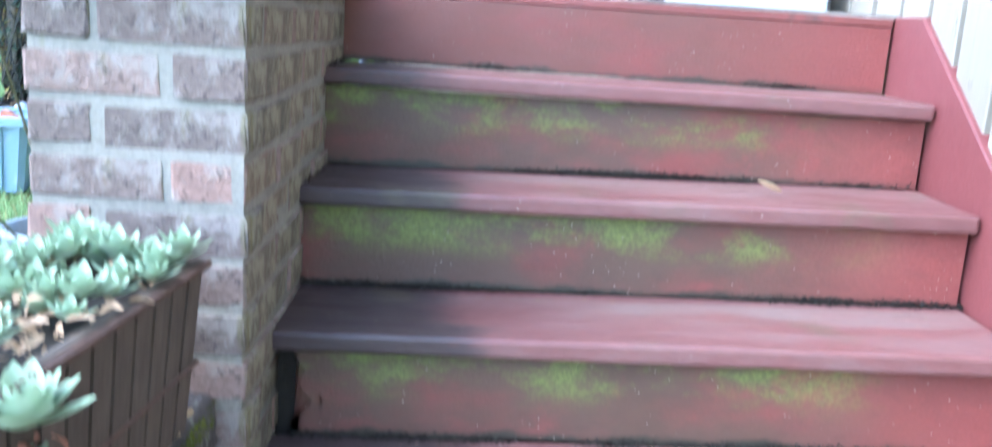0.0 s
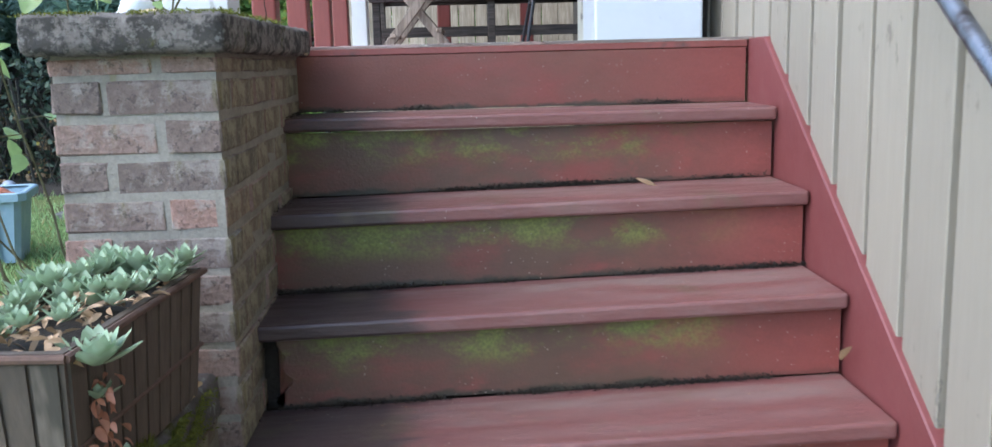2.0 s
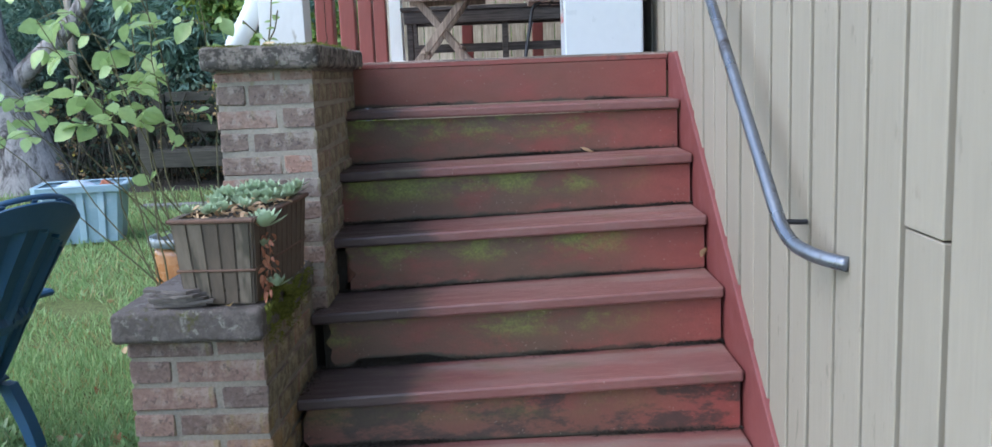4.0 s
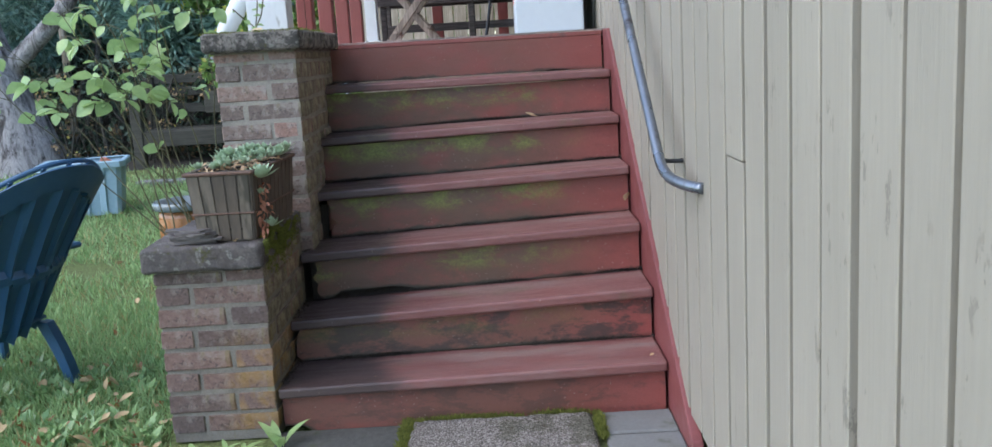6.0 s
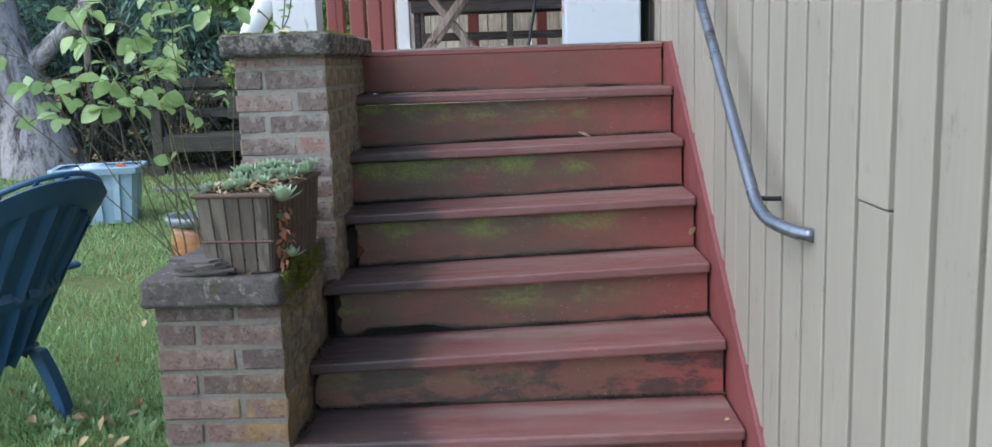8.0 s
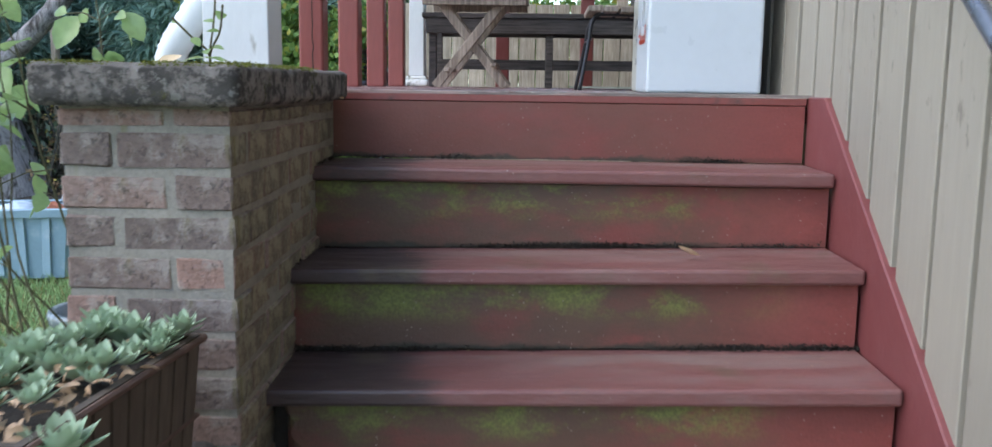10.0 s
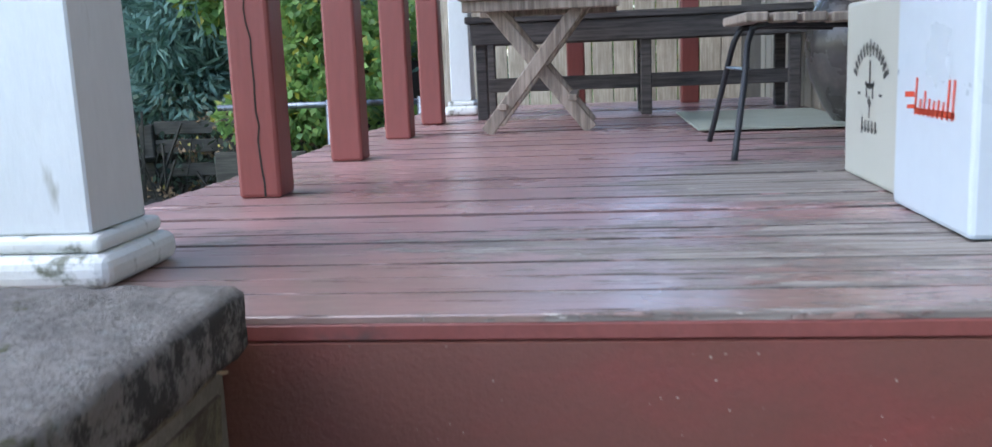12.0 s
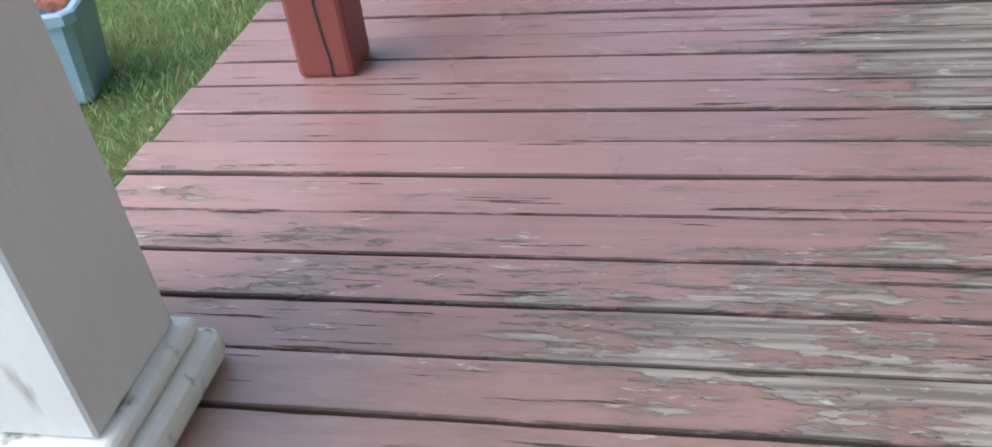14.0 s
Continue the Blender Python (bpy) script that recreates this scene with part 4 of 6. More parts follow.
def build_handrail():
    h = thing("handrail", (0.50, 0.6, 0.9), "dark metal pipe handrail fixed to the siding", "handrail")
    x = 0.490
    pts = [(x, 1.75, 2.335), (x, 0.6, 1.507), (x, -0.18, 0.945), (x, -0.27, 0.880), (x + 0.002, -0.315, 0.850), (x + 0.010, -0.365, 0.828), (x + 0.026, -0.42, 0.818), (x + 0.050, -0.468, 0.812), (x + 0.0745, -0.505, 0.810)]
    part("pipe", tube(pts[:2] + curve_pts(pts[2:], 4), 0.0150, 16), STEEL, h, smooth=True)
    for y in (-0.245, 0.80, 1.70):
        z = 0.945 + (y + 0.18) * 0.72
        part("bracket", tube(curve_pts([(x, y, z - 0.012), (x + 0.02, y, z - 0.040), (x + 0.05, y, z - 0.045), (x + 0.074, y, z - 0.045)]), 0.006, 8), BLACKMETAL, h)
        part("flange", lathe([(0.022, 0), (0.022, 0.004), (0.006, 0.006)], (0, 0, 0), 14), BLACKMETAL, h).matrix_world = pose(x + 0.0745, y, z - 0.045, 0, -90, 0)


def build_downspout():
    d = thing("downspout", (-1.25, 1.62, 1.2), "white flared downspout elbow beside the column", "downspout")
    part("pipe", tube([(-1.150, 1.84, 3.2), (-1.150, 1.84, 1.56)], 0.038, 14, False), WHITE, d, smooth=True)
    pts = curve_pts([(-1.150, 1.84, 1.60), (-1.152, 1.84, 1.54), (-1.185, 1.83, 1.46), (-1.238, 1.82, 1.375), (-1.258, 1.82, 1.30), (-1.262, 1.82, 1.20)], 6)
    rad = [0.041 + 0.005 * i / len(pts) + (0.003 if i % 2 else 0) for i in range(len(pts))]
    part("elbow", tube(pts, rad, 14, False), WHITE, d, "white ribbed elbow", smooth=True)


build_ground()
build_stairs()
build_porch_floor()
build_house_wall()
PIER, CHEEK = build_piers()
build_paving()
build_posts()
build_column((-0.889, 1.666), "white painted square porch column on a moulded plinth")
build_column((-0.862, 4.98), "white painted corner column at the porch end", 0.155)
build_roof()
build_bin()
build_cooler()
build_bench()
build_table()
build_chair()
build_jar()
build_rug()
build_handrail()
build_downspout()
lay_bricks(PIER, -0.962, -0.666, 0.580, 1.52, 1.234, 0.45, 5, 0.027, PIERBRICK, 0.036)
lay_bricks(CHEEK, -1.055, -0.710, -0.006, 0.56, 0.566, 0.0, 8, 0.034, BRICK)


# ---- garden ----
def leaf_mesh(name, length, width, material, fold=0.25, droop=0.2):
    """A pointed oval leaf folded along its midrib, lying along +x."""
    prof = [(0.0, 0.0), (0.18, 0.62), (0.42, 1.0), (0.70, 0.78), (0.90, 0.35), (1.0, 0.0)]
    bm = bmesh.new()
    mid, lf, rt = [], [], []
    for t, w in prof:
        z = -droop * length * t * t
        mid.append(bm.verts.new((t * length, 0, z)))
        if 0 < t < 1:
            lf.append(bm.verts.new((t * length, w * width / 2, z + fold * w * width / 2)))
            rt.append(bm.verts.new((t * length, -w * width / 2, z + fold * w * width / 2)))
    for side, flip in ((lf, False), (rt, True)):
        rows = [(mid[0], mid[1], side[0])] + [(mid[k + 1], mid[k + 2], side[k + 1], side[k]) for k in range(3)] + [(mid[4], mid[5], side[3])]
        for f in rows:
            bm.faces.new(f[::-1] if flip else f)
    me = mesh_from(bm, name)
    me.materials.append(material)
    me.polygons.foreach_set("use_smooth", [True] * len(me.polygons))
    return me


def place_leaf(name, me, owner, at, azim, pitch, roll=0.0, size=1.0):
    ob = new(name, me)
    ob.parent = owner
    ob.matrix_parent_inverse = owner.matrix_basis.inverted()
    ob.matrix_basis = Matrix.LocRotScale(at, Euler((radians(roll), radians(-pitch), radians(azim))), (size, size, size))
    return ob


def soup(name, pos, direc, length, width, material, normal=None):
    """Many small flat leaves as one mesh: pos, direction, sizes as arrays."""
    n = len(pos)
    d = direc / np.linalg.norm(direc, axis=1, keepdims=True)
    if normal is None:
        normal = np.random.normal(size=(n, 3))
    s = np.cross(d, normal)
    s /= np.linalg.norm(s, axis=1, keepdims=True) + 1e-9
    L, W = np.asarray(length).reshape(-1, 1), np.asarray(width).reshape(-1, 1)
    v = np.stack([pos, pos + d * L * 0.45 + s * W / 2, pos + d * L, pos + d * L * 0.45 - s * W / 2], axis=1).reshape(-1, 3)
    me = bpy.data.meshes.new(name)
    me.vertices.add(4 * n)
    me.vertices.foreach_set("co", v.astype(np.float32).ravel())
    me.loops.add(4 * n)
    me.loops.foreach_set("vertex_index", np.arange(4 * n, dtype=np.int32))
    me.polygons.add(n)
    me.polygons.foreach_set("loop_start", np.arange(0, 4 * n, 4, dtype=np.int32))
    me.update(calc_edges=True)
    me.materials.append(material)
    return me


def clump(rng, centre, radii, n, length, width, material, name, droop=0.3, lumps=14, hollow=0.55):
    """A leafy mass: many sub-balls of leaves inside an ellipsoid, with gaps between them."""
    c, r = np.array(centre), np.array(radii)
    u = rng.normal(size=(lumps, 3))
    u /= np.linalg.norm(u, axis=1, keepdims=True)
    sub = c + u * r * rng.uniform(hollow, 0.95, (lumps, 1))
    size = rng.uniform(0.22, 0.46, lumps) * r.mean()
    k = rng.integers(0, lumps, n)
    w = rng.normal(size=(n, 3))
    w /= np.linalg.norm(w, axis=1, keepdims=True)
    pos = sub[k] + w * (size[k] * rng.uniform(0.45, 1.0, n) ** 0.5)[:, None] * np.array([1, 1, 0.75])
    pos[:, 2] = np.maximum(pos[:, 2], 0.02)
    d = w + rng.normal(size=(n, 3)) * 0.6
    d[:, 2] -= droop
    return soup(name, pos, d, rng.uniform(0.7, 1.3, n) * length, rng.uniform(0.7, 1.3, n) * width, material)


def build_grass():
    rng = np.random.default_rng(11)
    n1, n2, n3 = 46000, 52000, 26000
    x = np.concatenate([rng.uniform(-2.6, -1.02, n1), rng.uniform(-5.5, -1.15, n2), rng.uniform(-11, -1.2, n3)])
    y = np.concatenate([rng.uniform(-1.5, 1.8, n1), rng.uniform(-1.0, 6.0, n2), rng.uniform(2, 7.1, n3)])
    far = np.concatenate([np.full(n1, 1.0), np.full(n2, 1.15), np.full(n3, 1.7)])
    keep = (y < 7.0 + 0.1 * np.sin(x * 2)) & ~((x > -1.09) & (y > -0.08)) & (noise_grid(x, y) > -0.42)
    x, y, far = x[keep], y[keep], far[keep]
    n = len(x)
    pos = np.stack([x, y, 0.028 * np.clip(y - 0.6, 0, 9) * np.clip((-1.16 - x) / 0.3, 0, 1) - 0.015], 1)
    d = np.stack([rng.normal(size=n) * 0.55, rng.normal(size=n) * 0.55, np.ones(n)], 1)
    me = soup("grass", pos, d, rng.uniform(0.028, 0.075, n) * far ** 0.6, rng.uniform(0.0035, 0.007, n) * far, GRASS)
    tagged(part("grass", me, GRASS), "short green lawn grass with some dry blades", "grass", kind="stuff")


def noise_grid(x, y):
    return np.sin(x * 3.1 + np.sin(y * 2.3)) * np.sin(y * 2.7 + np.sin(x * 1.9)) * 0.5


def build_fallen_leaves():
    rng = random.Random(21)
    kinds = [leaf_mesh("fallen_leaf", l, w, DEADLEAF, f, dr) for l, w, f, dr in ((0.042, 0.028, 0.7, -0.35), (0.032, 0.022, -0.5, 0.4), (0.05, 0.03, 0.6, -0.3))]
    spots = []
    for _ in range(200):
        spots.append((rng.uniform(-1.9, -1.05), rng.gauss(-0.15, 0.35), 0.012))
    for _ in range(60):
        spots.append((rng.uniform(-4.5, -1.2), rng.uniform(0, 6), 0.035))
    for x, y, z in spots:
        if x > -1.1 and y > -0.1:
            continue
        ob = new("fallen_leaf", rng.choice(kinds))
        ob.matrix_basis = Matrix.LocRotScale((x, y, z + lawn_height(x, y) + rng.uniform(0, 0.02)), Euler((rng.uniform(-0.7, 0.7), rng.uniform(-0.7, 0.7), rng.uniform(0, 6.28))), [rng.uniform(0.6, 1.2)] * 3)
        tagged(ob, "dry curled brown leaf lying on the lawn", "leaf", "leaves fallen on the lawn")
    # single leaves on the masonry and the steps
    curled = leaf_mesh("fallen_leaf", 0.048, 0.034, PALELEAF, 0.6, -0.5)
    for x, y, z, s, why in ((0.215, 1.111, 5 * RISE + 0.006, 1.0, "pale dry leaf lying on a red step"), (0.535, 0.70, 3 * RISE + 0.085, 1.0, "yellow leaf caught on the step end"),
                            (-0.86, 0.75, 1.306, 1.0, "pale dry leaf on the mossy cap"), (-0.72, 0.40, 0.655, 0.6, "brown leaf on the low wall cap"), (-0.715, 0.47, 0.655, 0.5, "brown leaf on the low wall cap"),
                            (-0.78, -0.02, 0.655, 0.8, "brown leaf on the low wall cap"), (0.50, 0.05, RISE + 0.006, 0.4, "small brown leaf on a red step"), (-0.655, 1.44, 1.235, 0.35, "pale dry leaf stuck under the cap")):
        ob = new("fallen_leaf", curled if "pale" in why else kinds[0])
        ob.matrix_basis = Matrix.LocRotScale((x, y, z), Euler((0.3, 0.1 if "caught" not in why else 1.3, rng.uniform(0, 6))), (s, s, s))
        tagged(ob, why, "leaf")


def build_planter():
    at = Matrix.Translation((-0.803, 0.228, 0.0)) @ Matrix.Rotation(radians(-3), 4, "Z")
    p = thing("planter", (-0.80, 0.23, 0.652), "brown ribbed trough planter overgrown with succulents", "planter")
    hx, hy, z0, z1 = 0.102, 0.245, 0.652, 0.872
    def wall_pt(u, v, z):
        k = 0.86 + 0.14 * (z - z0) / (z1 - z0)
        return at @ Vector((u * hx * k, v * hy * (0.90 + 0.10 * (z - z0) / (z1 - z0)), z))
    # shell
    bm = bmesh.new()
    rings = []
    for k, z, inset in ((1, z0, 0), (1, z1, 0), (0.88, z1, 0), (0.84, z0 + 0.02, 0)):
        rings.append([bm.verts.new(wall_pt(u * k, v * (1 - (1 - k) * 0.45), z)) for u, v in ((-1, -1), (1, -1), (1, 1), (-1, 1))])
    for a, b in zip(rings, rings[1:]):
        for q in range(4):
            bm.faces.new((a[q], a[(q + 1) % 4], b[(q + 1) % 4], b[q]))
    bm.faces.new(rings[0][::-1])
    bm.faces.new(rings[-1])
    part("trough", bm, PLANTERP, p)
    # upright strips on the sides
    def strip(u0, v0, u1, v1, out, material):
        b2 = bmesh.new()
        o = (at.to_3x3() @ Vector(out)) * 0.004
        lo = [wall_pt(u0, v0, z0 + 0.004), wall_pt(u1, v1, z0 + 0.004)]
        hi = [wall_pt(u0, v0, z1 - 0.012), wall_pt(u1, v1, z1 - 0.012)]
        f = [b2.verts.new(q + o) for q in (lo[0], lo[1], hi[1], hi[0])]
        g = [b2.verts.new(q - o * 0.5) for q in (lo[0], lo[1], hi[1], hi[0])]
        b2.faces.new(f)
        b2.faces.new(g[::-1])
        for q in range(4):
            b2.faces.new((f[q], g[q], g[(q + 1) % 4], f[(q + 1) % 4]))
        bmesh.ops.recalc_face_normals(b2, faces=b2.faces)
        part("strip", b2, material, p)
    for k in range(5):
        a = -0.97 + k * 0.392
        strip(a, -1, a + 0.33, -1, (0, -1, 0), PLANTERPALE if k in (1, 4, 0) else PLANTERP)
    for k in range(10):
        a = -0.97 + k * 0.196
        strip(1, a, 1, a + 0.165, (1, 0, 0), PLANTERP)
        strip(-1, a, -1, a + 0.165, (-1, 0, 0), PLANTERP)
    # wire bands
    for z, r, nm in ((z1 - 0.006, 0.006, "rim"), (z0 + 0.088, 0.0035, "band")):
        ring = [wall_pt(u * 1.05, v * 1.02, z) for u, v in ((-1, -1), (1, -1), (1, 1), (-1, 1), (-1, -1))]
        b2 = bmesh.new()
        for a, b in zip(ring, ring[1:]):
            add_tube(b2, [a, b], r, 8)
        part(nm, b2, RUST, p, "rusty wire " + nm)
    part("soil", box((-0.087, -0.225, z0 + 0.03), (0.087, 0.225, z1 - 0.022), 0.004, at), SOIL, p)
    return at, z1


def build_succulents(at, z1):
    rng = random.Random(5)
    fresh = [leaf_mesh("leaf", l, w, SUCC, 0.35, -0.30) for l, w in ((0.038, 0.019), (0.030, 0.017))]
    dry = [leaf_mesh("leaf", l, w, DRYSUCC, 0.4, 0.35) for l, w in ((0.032, 0.011), (0.042, 0.014))]
    spots = []
    for k in range(44):
        spots.append((rng.uniform(-0.085, 0.095), rng.uniform(-0.03, 0.235), rng.uniform(-0.004, 0.022), rng.uniform(0.8, 1.25)))
    for k in range(16):
        spots.append((rng.uniform(-0.085, 0.08), rng.uniform(-0.22, -0.03), rng.uniform(0.0, 0.014), rng.uniform(0.6, 0.95)))
    spots += [(0.118, -0.195, -0.030, 1.6), (0.100, -0.165, -0.085, 0.9), (0.125, -0.155, -0.190, 1.1)]
    for x, y, dz, s in spots:
        c = at @ Vector((x, y, z1 + dz))
        t = thing("succulent", c, "blue-green succulent rosette growing over the planter", "succulent", "succulents in the planter")
        n = 22 if s < 1.4 else 40
        for i in range(n):
            f = i / n
            tilt = 12 + 66 * f ** 0.8
            o = Vector((0.012 * s, 0, 0))
            az = i * 137.5
            place_leaf("leaf", fresh[i % 2], t, c + Vector((math.cos(radians(az)), math.sin(radians(az)), 0)) * 0.004 * s, az, tilt, 0, s * (1.0 - 0.5 * f))
    # dry rosettes and leaves hanging on
    t = thing("dry_succulent", at @ Vector((0, -0.12, z1)), "dry brown and pale withered succulent leaves", "dry succulent")
    for _ in range(190):
        c = at @ Vector((rng.uniform(-0.085, 0.10), rng.uniform(-0.235, 0.05) if rng.random() < 0.8 else rng.uniform(0, 0.22), z1 + rng.uniform(-0.012, 0.022)))
        place_leaf("leaf", rng.choice(dry), t, c, rng.uniform(0, 360), rng.uniform(-25, 40), rng.uniform(-60, 60), rng.uniform(0.4, 0.8))
    run = leaf_mesh("leaf", 0.034, 0.017, RUNNER, 0.4, 0.35)
    t = thing("dry_runner", at @ Vector((0.11, -0.18, z1 - 0.1)), "reddish dry succulent runner hanging down the planter", "dry succulent")
    for k in range(46):
        c = at @ Vector((0.113 + rng.uniform(-0.014, 0.014), -0.185 + rng.uniform(-0.02, 0.03), z1 - 0.05 - 0.16 * k / 46))
        place_leaf("leaf", run, t, c, rng.uniform(0, 360), rng.uniform(-80, -20), rng.uniform(-60, 60), rng.uniform(0.45, 0.8))


def build_slates():
    rng = random.Random(8)
    for k in range(5):
        n = 11
        bm = bmesh.new()
        ox, oy, turn = rng.uniform(-0.016, 0.016), rng.uniform(-0.008, 0.008), rng.uniform(0, 6.28)
        ring = []
        for i in range(n):
            a = 2 * math.pi * i / n
            q = (0.62 + 0.38 * abs(math.cos(1.5 * a + turn))) * rng.uniform(0.82, 1.1)
            ring.append((-0.915 + ox + 0.088 * q * math.cos(a), 0.014 + oy + 0.050 * q * math.sin(a)))
        z = 0.652 + k * 0.0088
        lo = [bm.verts.new((x, y, z)) for x, y in ring]
        hi = [bm.verts.new((x + rng.uniform(-0.003, 0.003), y + rng.uniform(-0.003, 0.003), z + 0.008)) for x, y in ring]
        bm.faces.new(lo[::-1])
        bm.faces.new(hi)
        for i in range(n):
            bm.faces.new((lo[i], lo[(i + 1) % n], hi[(i + 1) % n], hi[i]))
        tagged(part("slate_chip", bm, SLATE), "thin broken grey slate chip in a small stack", "stone", "stack of slate chips")


def build_moss():
    rng = np.random.default_rng(3)
    def tuft(name, cx, cy, cz, rx, ry, n, where, h=0.016):
        a, q = rng.uniform(0, 6.28, n), np.sqrt(rng.uniform(0, 1, n))
        pos = np.stack([cx + rx * q * np.cos(a), cy + ry * q * np.sin(a), cz + (0.35 * h) * (1 - q ** 2)], 1)
        d = np.stack([rng.normal(size=n) * 0.6, rng.normal(size=n) * 0.6, np.ones(n)], 1)
        me = soup("moss", pos, d, rng.uniform(0.5, 1.2, n) * h, rng.uniform(0.002, 0.004, n), MOSS)
        tagged(part("moss", me, MOSS), where, "moss", kind="stuff")
    tuft("moss", -0.735, 0.14, 0.645, 0.036, 0.095, 5200, "bright green moss cushion on the low wall edge", 0.03)
    n = 9000
    y = rng.normal(0.22, 0.11, n).clip(0.0, 0.55)
    drop = np.abs(rng.normal(size=n)) * 0.055 * (0.5 + 0.5 * np.sin(y * 31.0) ** 2)
    pos = np.stack([np.where(drop < 0.075, -0.699, -0.7085) + rng.uniform(-0.004, 0.003, n), y, 0.648 - drop], 1)
    keep = noise_grid(y * 9, drop * 30) > -0.12
    pos = pos[keep]
    d = np.stack([np.abs(rng.normal(size=len(pos))) + 0.2, rng.normal(size=len(pos)) * 0.7, rng.normal(size=len(pos)) * 0.7], 1)
    me = soup("moss", pos, d, rng.uniform(0.005, 0.014, len(pos)), rng.uniform(0.002, 0.004, len(pos)), MOSS)
    tagged(part("moss", me, MOSS), "olive moss hanging over the low wall side", "moss", kind="stuff")
    tuft("moss", -0.93, 0.12, 0.648, 0.03, 0.05, 900, "dull green moss on the low wall cap")
    edge = [(-0.975 + 0.33 * k / 15 + rng.uniform(-0.01, 0.01), 0.546 + rng.uniform(-0.004, 0.012)) for k in range(16)]
    edge += [(-0.650 - 0.022 * (0.6 + 0.9 * k / 17 - 0.55) + rng.uniform(-0.008, 0.004), 0.58 + 0.55 * k / 17) for k in range(18)]
    pos = []
    for cx, cy in edge:
        if rng.uniform() < 0.35:
            continue
        m = int(rng.uniform(60, 170))
        q = rng.uniform(0.006, 0.018)
        pos.append(np.stack([cx + rng.normal(size=m) * q, cy + rng.normal(size=m) * q, 1.3035 + rng.uniform(-0.004, 0.003, m)], 1))
    pos = np.concatenate(pos)
    d = np.stack([rng.normal(size=len(pos)), rng.normal(size=len(pos)), np.full(len(pos), 0.8)], 1)
    tagged(part("moss", soup("moss", pos, d, rng.uniform(0.003, 0.007, len(pos)), rng.uniform(0.002, 0.004, len(pos)), MOSS), MOSS), "olive moss crumbs along the pier cap edge", "moss", kind="stuff")
    for cx, cy, rx, ry, n in ((-0.295, -0.06, 0.02, 0.09, 1200), (-0.10, 0.008, 0.18, 0.014, 1600), (0.315, -0.10, 0.014, 0.11, 1500), (-0.30, -0.3, 0.02, 0.18, 1200), (0.20, 0.010, 0.10, 0.012, 500)):
        tuft("moss", cx, cy, 0.014, rx, ry, n, "green moss in the paving joints", 0.022)


def build_crumbs():
    """Dark debris that gathers at the feet of the risers and in the sunk corners, with pale flecks."""
    rng = np.random.default_rng(12)
    sag = (0.0, 0.022, 0.050, 0.047, 0.038, 0.027, 0.003)
    dark, pale = [], []
    for i in range(1, 7):
        y0, z0 = i * RUN + 0.030, i * RISE
        low = lambda x: z0 - sag[i] * (0.553 - x) / 1.258
        # Debris clumps, thick and dark enough to stand in for crevice shade too.
        for _ in range(4 if i == 6 else 13):
            cx, w = rng.uniform(-0.69, 0.50), rng.uniform(0.015, 0.07)
            m = int(rng.uniform(60, 200) * w / 0.03)
            x = np.clip(cx + rng.normal(size=m) * w, -0.70, 0.545)
            y = y0 - np.abs(rng.normal(size=m)) * 0.007
            dark.append(np.stack([x, y, low(x) + 0.001 + rng.uniform(0, 1, m) ** 2 * 0.012 * np.clip(1 - (y0 - y) / 0.014, 0, 1)], 1))
        m = 200
        x = -0.702 + np.abs(rng.normal(size=m)) * 0.012
        y = rng.uniform(y0 - RUN, y0, m)
        dark.append(np.stack([x, y, low(x) + rng.uniform(0.001, 0.006, m)], 1))
        m = 26
        x = rng.uniform(-0.66, 0.50, m)
        y = y0 - np.abs(rng.normal(size=m)) * 0.08
        keep = y > y0 - 0.24
        pale.append(np.stack([x, y, low(x) + 0.0022], 1)[keep])
    for pos, mat, lo, hi, name, why in ((np.concatenate(dark), SOIL, 0.004, 0.011, "debris", "dark rotted debris and crevice shade at the feet of the risers"), (np.concatenate(pale), DRYSUCC, 0.004, 0.010, "flecks", "pale dry plant flecks on the red steps")):
        n = len(pos)
        up = 0.5 if mat is SOIL else 0.05
        d = np.stack([rng.normal(size=n), rng.normal(size=n), np.abs(rng.normal(size=n)) * up], 1)
        nor = np.stack([rng.normal(size=n) * up, rng.normal(size=n) * up, np.ones(n)], 1)
        tagged(part(name, soup(name, pos, d, rng.uniform(lo, hi, n), rng.uniform(lo * 0.6, hi * 0.6, n), mat, nor), mat), why, "debris", kind="stuff")


def build_ground_weeds():
    """Broad weed leaves among the grass by the low wall."""
    rng = np.random.default_rng(41)
    n = 2600
    k = rng.integers(0, 150, n)
    cx, cy = rng.uniform(-2.3, -1.06, 150), rng.normal(0.0, 0.45, 150)
    a = rng.uniform(0, 6.28, n)
    pos = np.stack([cx[k] + 0.02 * np.cos(a), cy[k] + 0.02 * np.sin(a), np.full(n, 0.004)], 1)
    keep = ~((pos[:, 0] > -1.13) & (pos[:, 1] > -0.08))
    pos, a = pos[keep], a[keep]
    d = np.stack([np.cos(a), np.sin(a), rng.uniform(0.3, 1.2, len(a))], 1)
    nor = np.stack([rng.normal(size=len(a)) * 0.3, rng.normal(size=len(a)) * 0.3, np.ones(len(a))], 1)
    me = soup("ground_weeds", pos, d, rng.uniform(0.03, 0.075, len(a)), rng.uniform(0.012, 0.030, len(a)), ROSELEAF, nor)
    tagged(part("ground_weeds", me, ROSELEAF), "low broad-leaved weeds growing in the lawn", "weeds", kind="stuff")


